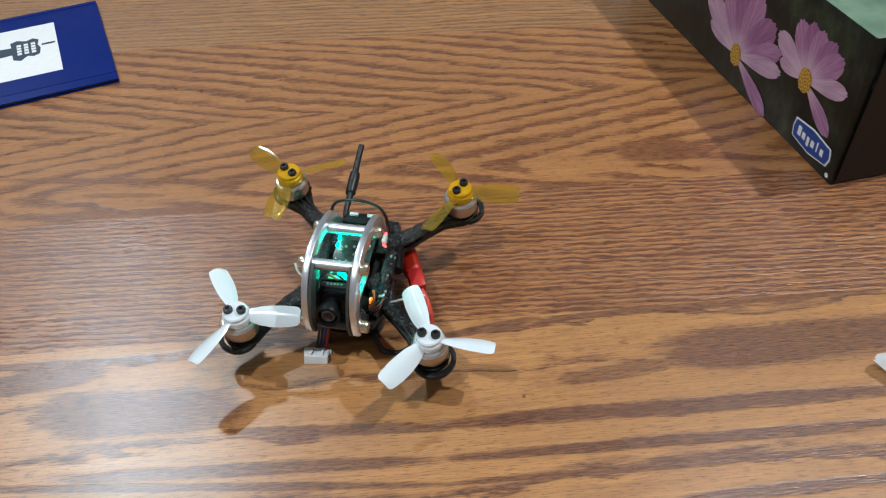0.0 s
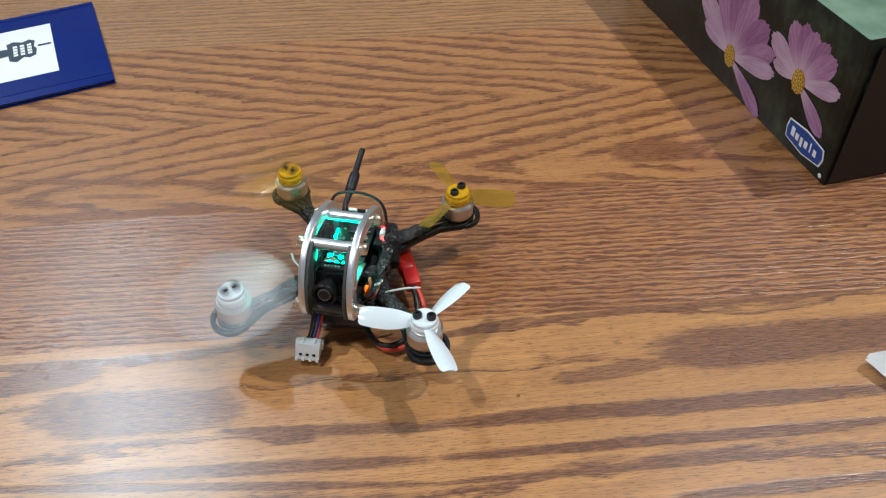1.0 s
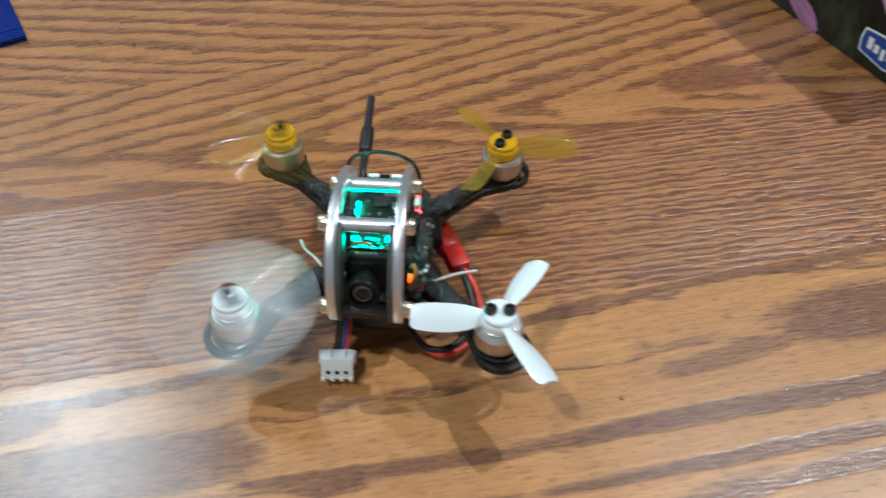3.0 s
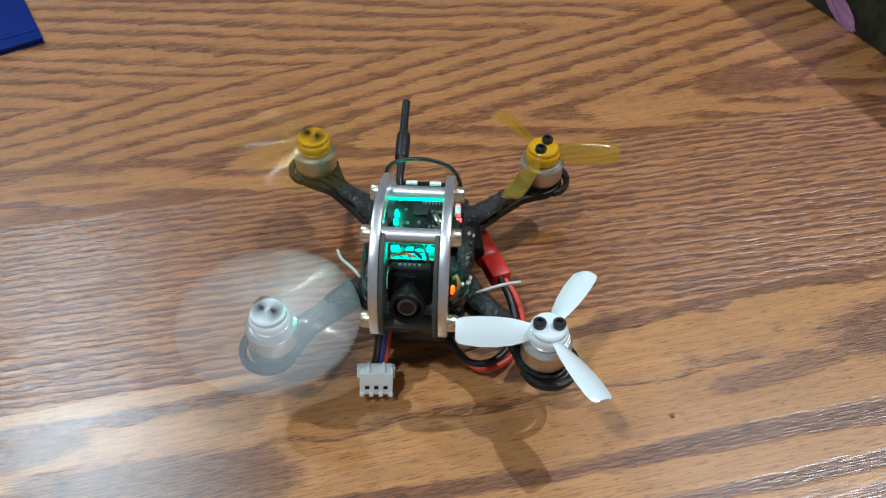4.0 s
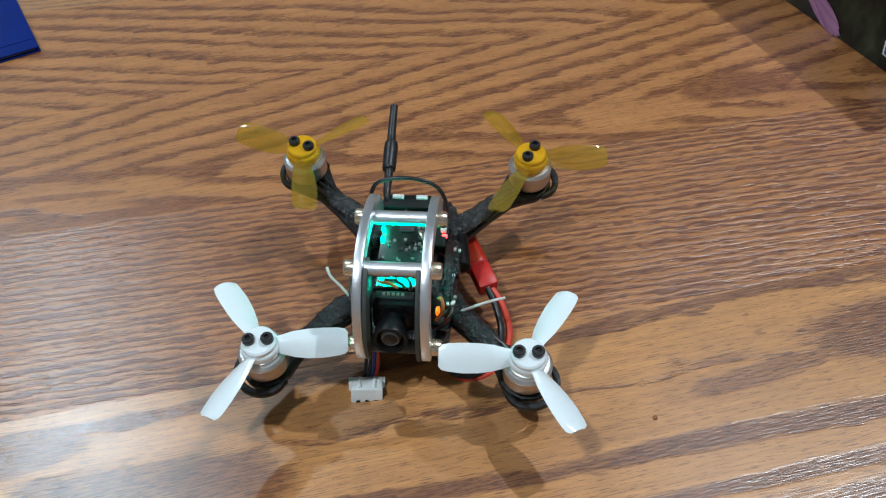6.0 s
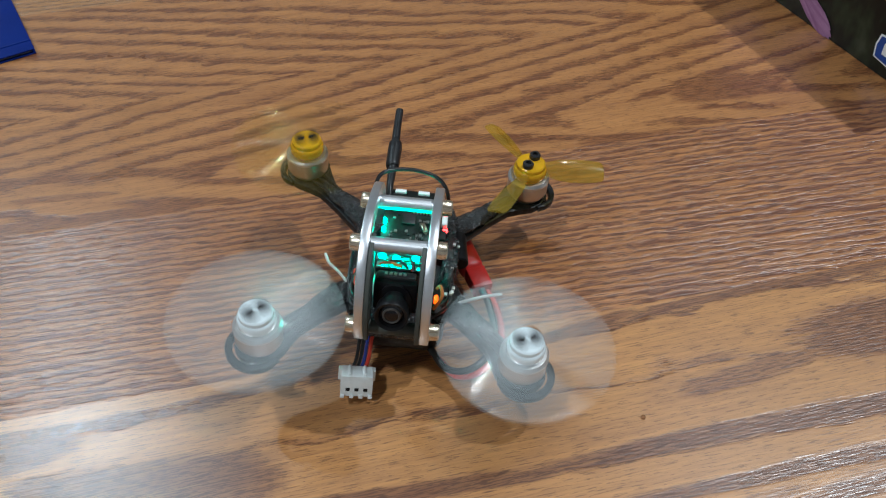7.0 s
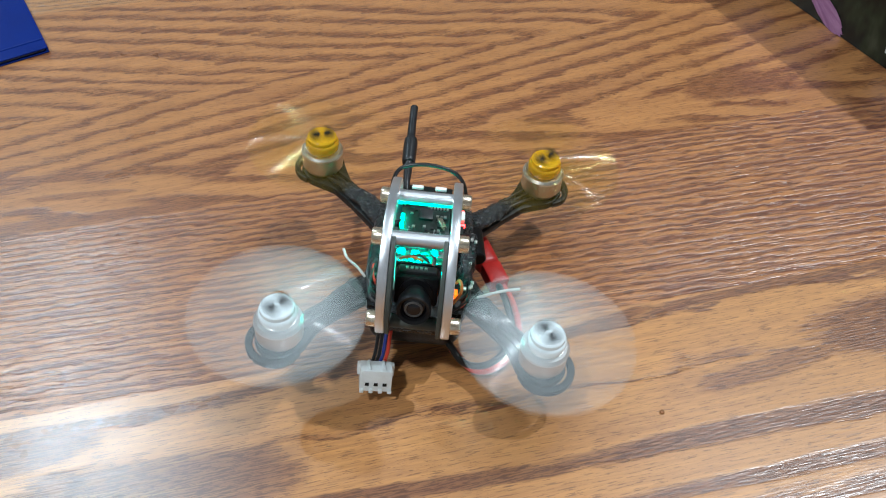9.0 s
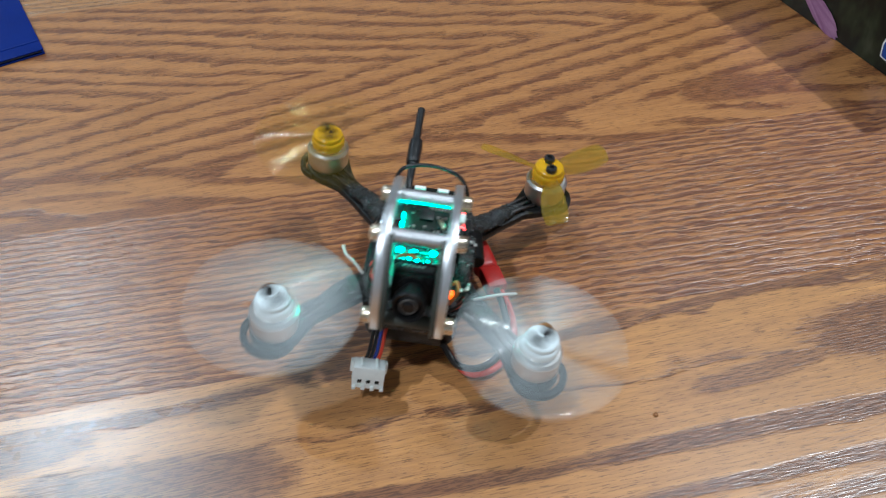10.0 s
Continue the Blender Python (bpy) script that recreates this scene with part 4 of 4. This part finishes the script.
    for i in range(60):
        x, y = rnd.uniform(-0.0068, 0.0068), rnd.uniform(-0.0095, 0.0132)
        if abs(x - 0.0002) < 0.0030 and abs(y - 0.0064) < 0.0030:
            continue
        part("component", box(rnd.choice((0.0005, 0.0009)), rnd.choice((0.0005, 0.001)), 0.0005, (x, y, -0.0022)), rnd.choice((M["solder"], M["chip"], M["solder"])), fc, smooth=False)
    for i in range(6):
        part("pin", box(0.0006, 0.0026, 0.0005, (0.0015 + i * 0.0010, 0.0105, -0.0021)), M["solder"], fc, smooth=False)
    part("crystal", box(0.0016, 0.0040, 0.0010, (0.0052, 0.0030, -0.0017), 0.0003, turn=pose(0, 0, 0, 0, 0, 25)), M["brass"], fc)
    low = part("power_board", box(0.0152, 0.0170, 0.0011, (0, -0.0145, -0.0052), 0.0002, turn=pose(0, 0, 0, -8, 0, 0)), M["pcb_green"], drone, "circuit board lit by a teal lamp")
    for x, y in ((-0.0058, -0.0128), (-0.0030, -0.0120), (-0.0004, -0.0124), (0.0024, -0.0121), (0.0052, -0.0134), (-0.0064, -0.0165), (0.0062, -0.0160), (0.0006, -0.0150)):
        part("led", box(0.0010, 0.0008, 0.0006, (x, y, -0.0030), 0.0002), M["teal"], low, "teal glowing lamp")
    for x, y in ((-0.0060, -0.0096), (-0.0018, -0.0100), (0.0040, -0.0095)):
        part("led", box(0.0018, 0.0014, 0.0006, (x, y, -0.0021), 0.0002), M["teal"], fc, "teal glowing lamp")
    for y in (0.0015, 0.0052):
        part("led", box(0.0007, 0.0016, 0.0006, (-0.0071, y, -0.0021), 0.00015), M["teal"], fc, "teal glowing lamp")
    for i in range(16):
        part("component", box(0.0008, 0.0011, 0.0006, (rnd.uniform(-0.0066, 0.0066), rnd.uniform(-0.0185, -0.0115), -0.0040)), rnd.choice((M["solder"], M["chip"], M["nylon"])), low, smooth=False)
    for x in (-0.0066, 0.0066):
        for y in (-0.0070, 0.0125):
            part("stack_post", lathe([(0.0012, ARM_TOP), (0.0012, -0.0018)], 12, (x, y, 0)), M["matte_black"], drone)
    # wires in front of the stack
    for mat, pts in ((M["orange_wire"], [(-0.0045, -0.0135, -0.004), (-0.0055, -0.0175, 0.003), (-0.002, -0.0215, 0.0085), (0.001, -0.0235, 0.0095)]),
                     (M["black_wire"], [(-0.001, -0.0125, -0.001), (0.0015, -0.0165, 0.005), (0.0038, -0.0205, 0.0085), (0.0044, -0.0230, 0.0075)]),
                     (M["red_wire"], [(0.0058, -0.0135, -0.003), (0.0050, -0.0180, 0.002), (0.0040, -0.0225, 0.0075)]),
                     (M["black_wire"], [(-0.0015, -0.0130, -0.004), (-0.0035, -0.0180, 0.0045), (0.0002, -0.0210, 0.0090), (0.0030, -0.0230, 0.0085)])):
        part("camera_wire", tube(pts, 0.00045, 8, 7), mat, drone)
    # video antenna with its black sleeve, and the loop of coax behind the cage
    part("antenna", tube([(-0.0060, 0.0105, -0.004), (-0.0072, 0.0170, -0.0005), (-0.0074, 0.0225, 0.0), (-0.0075, 0.0262, 0.0003), (-0.0076, 0.0275, 0.0004), (-0.0077, 0.0345, 0.0012), (-0.0078, 0.0372, 0.0015), (-0.0079, 0.0385, 0.0018), (-0.0081, 0.0450, 0.0026), (-0.0082, 0.0520, 0.0034)],
                         [0.0010, 0.0011, 0.0013, 0.0014, 0.0022, 0.0023, 0.0021, 0.0014, 0.0013, 0.0013], 14, 5), M["sleeve"], drone, "straight black antenna with a thick sleeve")
    part("coax", tube([(-0.0112, 0.0100, -0.004), (-0.0110, 0.0118, 0.0055), (-0.0085, 0.0135, 0.0100), (-0.001, 0.0142, 0.0115), (0.0070, 0.0138, 0.0100), (0.0110, 0.0126, 0.0055), (0.0122, 0.0110, -0.003)], 0.00062, 10, 8), M["black_wire"], drone)
    tx = part("video_transmitter", box(0.0150, 0.0050, 0.0014, (0, 0.0152, -0.0012), 0.0003), M["pcb"], drone, "black transmitter board with white sockets")
    for x in (-0.0035, 0.0038):
        part("socket", box(0.0036, 0.0014, 0.0012, (x, 0.0164, -0.0002), 0.0003), M["nylon"], tx)
    part("led", box(0.0010, 0.0016, 0.0010, (0.0112, 0.0092, -0.0020), 0.0002), M["red_led"], drone, "small red glowing lamp")
    part("led_board", box(0.0030, 0.0100, 0.0009, (0.0105, 0.0050, -0.0030), 0.0002), M["pcb"], drone)
    part("side_connector", box(0.0018, 0.0040, 0.0022, (0.0112, 0.0068, -0.0022), 0.0004), M["nylon"], drone, "small white wire connector")
    part("led", box(0.0016, 0.0010, 0.0012, (0.0116, 0.0040, -0.0030), 0.0003), M["red_led"], drone, "small red glowing lamp")
    for i in range(14):
        part("solder_joint", box(0.0009, 0.0012, 0.0008, (0.0140 + rnd.uniform(-0.001, 0.0022), rnd.uniform(-0.020, 0.010), rnd.uniform(-0.0075, -0.0050)), 0.0002), rnd.choice((M["solder"], M["chip"], M["solder"])), drone)
    part("led", box(0.0012, 0.0022, 0.0022, (0.0112, -0.0205, -0.0066), 0.0004), M["orange_led"], drone, "small orange glowing lamp")
    part("signal_wire", tube([(0.0108, -0.0225, -0.0085), (0.0128, -0.0215, -0.0040), (0.0122, -0.0185, -0.0030), (0.0112, -0.0165, -0.0062)], 0.0005, 8, 7), M["orange_wire"], drone)
    part("led_board", box(0.0040, 0.0090, 0.0010, (0.0110, -0.0190, -0.0096), 0.0002), M["pcb"], drone)
    part("receiver", box(0.0050, 0.0130, 0.0060, (0.0142, -0.0010, -0.0095), 0.0012), M["shrink"], drone)
    part("capacitor", lathe([(0.0024, -0.006), (0.0026, -0.0056), (0.0026, 0.0056), (0.0022, 0.006)], 18, (0.0165, 0.0035, -0.0105), pose(0, 0, 0, 90, 0, 8)), M["matte_black"], drone)
    for s in (-1, 1):
        part("wire_sleeve", tube([(s * 0.0125, -0.024, -0.012), (s * 0.0140, -0.014, -0.0095), (s * 0.0135, -0.002, -0.0085), (s * 0.0140, 0.012, -0.0105), (s * 0.0125, 0.022, -0.0125)], [0.0016, 0.0019, 0.0020, 0.0019, 0.0015], 12, 7, lumps=0.35), M["shrink"], drone)
    # loose thin wires along both flanks
    wr = random.Random(11)
    for s in (-1, 1):
        for k in range(6):
            y0, y1 = wr.uniform(-0.022, -0.010), wr.uniform(0.000, 0.010)
            x0, h = 0.0118 + wr.uniform(0, 0.0035), wr.uniform(-0.0095, -0.0058)
            pts = [(s * 0.0105, y0 - 0.003, -0.011), (s * x0, y0, h), (s * (x0 + wr.uniform(-0.001, 0.0015)), (y0 + y1) / 2, h + wr.uniform(-0.003, 0.002)), (s * x0, y1, h - 0.002), (s * 0.0100, y1 + 0.003, -0.0115)]
            part("signal_wire", tube(pts, 0.00042, 8, 6), (M["black_wire"], M["black_wire"], M["black_wire"], M["shrink"], M["black_wire"], M["red_wire"])[k], drone)
    part("nose_bumper", box(0.0215, 0.0090, 0.0062, (0, -0.0265, -0.0120), 0.0026, 3), M["shrink"], drone, "black foam bumper under the nose")
    part("tail_pad", box(0.0180, 0.0060, 0.0050, (0, 0.0150, -0.0105), 0.0020, 3), M["shrink"], drone)
    # thin white receiver antennas
    part("receiver_antenna", tube([(-0.0150, -0.0150, -0.0110), (-0.0185, -0.0120, -0.0090), (-0.0222, -0.0085, -0.0090), (-0.0238, -0.0058, -0.0080)], 0.00045, 8, 8), M["wire_white"], drone, "thin white antenna wire")
    part("receiver_antenna", tube([(0.0150, -0.0185, -0.0115), (0.0200, -0.0170, -0.0100), (0.0255, -0.0145, -0.0100), (0.0305, -0.0118, -0.0115)], 0.00045, 8, 8), M["wire_white"], drone, "thin white antenna wire")
    # battery lead: red plug and red and black wires looping round to the nose
    turn = pose(0, 0, 0, 0, 0, 24)
    plug = part("battery_plug", box(0.0078, 0.0150, 0.0066, (0.0190, 0.0120, -0.0225), 0.0026, 4, turn=turn), M["red"], drone, "red plastic battery plug")
    part("battery_socket", box(0.0066, 0.0090, 0.0056, (0.0238, 0.0025, -0.0228), 0.0010, turn=turn), M["red"], plug)
    part("red_lead", tube([(0.0100, 0.0260, -0.0190), (0.0130, 0.0250, -0.0205), (0.0160, 0.0200, -0.0220)], 0.0011, 10, 7), M["red_wire"], drone)
    part("red_lead", tube([(0.0265, -0.0010, -0.0230), (0.0302, -0.0065, -0.0250), (0.0325, -0.0140, -0.0285), (0.0305, -0.0225, -0.0300), (0.0255, -0.0285, -0.0300), (0.0190, -0.0300, -0.0296), (0.0120, -0.0250, -0.0270)], 0.0011, 10, 8), M["red_wire"], drone)
    part("black_lead", tube([(0.0250, -0.0015, -0.0220), (0.0278, -0.0075, -0.0230), (0.0300, -0.0155, -0.0260), (0.0280, -0.0235, -0.0280), (0.0225, -0.0288, -0.0285), (0.0160, -0.0290, -0.0280), (0.0108, -0.0240, -0.0255)], 0.0011, 10, 8), M["black_wire"], drone)
    # balance plug that hangs from the battery at the nose
    bp = pose(-0.0098, -0.0362, -0.0286, -24, 5, 7)
    hull = box(0.0094, 0.0064, 0.0068, (0, 0, -0.0004), 0.0003)
    box(0.0110, 0.0026, 0.0034, (0, 0.0024, 0.0008), 0.0002, bm=hull)
    for s in (-1, 1):
        box(0.0009, 0.0052, 0.0010, (s * 0.0022, 0.0002, 0.0030), 0.0002, bm=hull)
    for i in range(4):
        box(0.0012, 0.0016, 0.0010, (-0.0041 + i * 0.00273, -0.0034, -0.0034), 0.0002, bm=hull)
    remap(hull, lambda c: bp @ c)
    pl = part("balance_plug", hull, M["nylon"], drone, "white three-pin balance plug")
    # solid near-black blocks stand in for the shade inside the three contact slots
    for i in range(3):
        slot = box(0.0012, 0.0004, 0.0010, (-0.0026 + i * 0.0026, -0.00315, -0.0014))
        remap(slot, lambda c: bp @ c)
        part("slot_shade", slot, M["socket"], pl, smooth=False)
    for i, mat in enumerate((M["black_wire"], M["black_wire"], M["blue_wire"], M["red_wire"])):
        e = bp @ Vector((-0.0018 + i * 0.0012, 0.0030, 0.0004))
        part("balance_wire", tube([e, (e.x + 0.0012, e.y + 0.0035, e.z + 0.0030), (e.x + 0.0016, e.y + 0.0075, e.z + 0.0075), (e.x + 0.002, e.y + 0.0120, e.z + 0.0095)], 0.00055, 8, 6), mat, drone)


build_drone()
props = {
    "front_a": propeller(*HUBS["front_a"], M["white_prop"], M["white_prop"], 1, "white three-blade propeller"),
    "front_b": propeller(*HUBS["front_b"], M["white_prop"], M["white_prop"], -1, "white three-blade propeller"),
    "rear_a": propeller(*HUBS["rear_a"], M["amber"], M["amber_blade"], -1, "clear yellow three-blade propeller"),
    "rear_b": propeller(*HUBS["rear_b"], M["amber"], M["amber_blade"], 1, "clear yellow three-blade propeller"),
}

# ---------------------------------------------------------------- what moves
FLIGHT = [
    (0.0, -0.0007, -0.0035, 0.0338, 9.9, 1.1, -8.6),
    (0.2, -0.0007, -0.0035, 0.0338, 9.9, 1.1, -8.6),
    (0.5, -0.0007, -0.0015, 0.0346, 6.1, 1.7, -8.3),
    (0.8, 0.0000, 0.0003, 0.0356, 2.2, 2.3, -9.0),
    (1.0, 0.0002, 0.0004, 0.0356, 1.8, 2.4, -9.1),
    (2.0, -0.0003, 0.0000, 0.0354, 1.9, 2.4, -9.2),
    (3.0, -0.0002, -0.0003, 0.0354, 1.9, 2.2, -9.0),
    (4.5, 0.0000, 0.0004, 0.0356, 1.8, 2.8, -9.0),
    (5.0, 0.0021, -0.0004, 0.0354, 2.1, 5.7, -9.4),
    (5.3, 0.0002, -0.0006, 0.0354, 3.0, 2.5, -9.7),
    (5.4, -0.0006, -0.0010, 0.0352, 4.2, 1.6, -9.9),
    (5.5, -0.0013, -0.0020, 0.0348, 7.8, 1.1, -10.0),
    (5.6, -0.0013, -0.0028, 0.0342, 9.0, 1.1, -10.0),
    (6.2, -0.0013, -0.0028, 0.0342, 9.0, 1.1, -10.0),
    (6.7, 0.0020, -0.0006, 0.0358, 2.4, 5.0, -10.4),
    (7.0, 0.0025, -0.0006, 0.0360, 2.0, 5.9, -10.5),
    (7.5, 0.0030, 0.0001, 0.0351, 1.9, 6.5, -10.4),
    (8.0, 0.0019, -0.0003, 0.0357, 1.6, 6.2, -10.5),
    (8.5, 0.0021, 0.0006, 0.0356, 1.6, 6.2, -10.1),
    (9.0, 0.0023, -0.0007, 0.0365, 1.6, 6.4, -9.9),
    (9.5, -0.0004, -0.0009, 0.0359, 3.6, 1.9, -14.4),
    (9.7, -0.0004, -0.0009, 0.0359, 3.6, 1.9, -14.4),
    (10.0, 0.0042, 0.0003, 0.0362, 0.5, 7.6, -12.5),
]
FULL_SPIN = 87.0
# hold: still at that angle; ease: turns evenly, on to the next hold or by the degrees given; spin: full speed
TURNS = {
    "front_a": [("hold", 0.0, 0.27, 7), ("ease", 0.27, 0.36), ("spin", 0.36, 5.47), ("ease", 5.47, 5.57), ("hold", 5.57, 6.3, 7), ("ease", 6.3, 6.5), ("spin", 6.5, 10.0)],
    "rear_a": [("hold", 0.0, 0.62, 147), ("ease", 0.62, 0.75), ("spin", 0.75, 5.50), ("ease", 5.50, 5.64), ("hold", 5.64, 6.3, 160), ("ease", 6.3, 6.5), ("spin", 6.5, 10.0)],
    "front_b": [("hold", 0.0, 0.37, -2), ("ease", 0.37, 0.57, 120), ("hold", 0.57, 0.84, 118), ("ease", 0.84, 0.9), ("hold", 0.9, 6.2, 182), ("ease", 6.2, 6.4), ("hold", 6.4, 6.84, 0), ("ease", 6.84, 6.95),
                ("spin", 6.95, 9.46), ("ease", 9.46, 9.57), ("hold", 9.57, 9.74, 74), ("ease", 9.74, 9.8), ("spin", 9.8, 10.0)],
    "rear_b": [("hold", 0.0, 8.1, 245), ("ease", 8.1, 8.2), ("hold", 8.2, 8.42, 32), ("ease", 8.42, 8.47), ("spin", 8.47, 9.1), ("ease", 9.1, 9.3), ("hold", 9.3, 10.0, 279)],
}
EASE = 45.0


def turning(steps):
    """Degrees about the hub, one for each of the film's pictures."""
    angle, out, count = float(steps[0][3]), [], frame(10.0)
    length = [max(1, (frame(b[1]) if b else count + 1) - frame(a[1])) for a, b in zip(steps, steps[1:] + [None])]
    for i, step in enumerate(steps):
        todo, rate = length[i], 0.0
        if step[0] == "spin":
            rate = FULL_SPIN
            if i + 2 < len(steps):
                goal = steps[i + 2][3] - EASE * length[i + 1] - angle
                rate = (goal + 360 * math.floor((FULL_SPIN * todo - goal) / 360)) / todo
        elif step[0] == "ease":
            rate = EASE
            if len(step) > 3:
                rate = step[3] / todo
            elif steps[i + 1][0] == "hold" and steps[i - 1][0] == "hold":
                rate = ((steps[i + 1][3] - angle) % 360) / todo
        for _ in range(todo):
            angle += rate
            out.append(angle)
    return out[:count]


def motions():
    walk(drone, [(t, pose(x, y, z, rx, ry, rz)) for t, x, y, z, rx, ry, rz in FLIGHT])
    for name, prop in props.items():
        x, y = HUBS[name]
        walk(prop, [(i / FPS, pose(x, y, 0, 0, 0, a)) for i, a in enumerate(turning(TURNS[name]))])


motions()
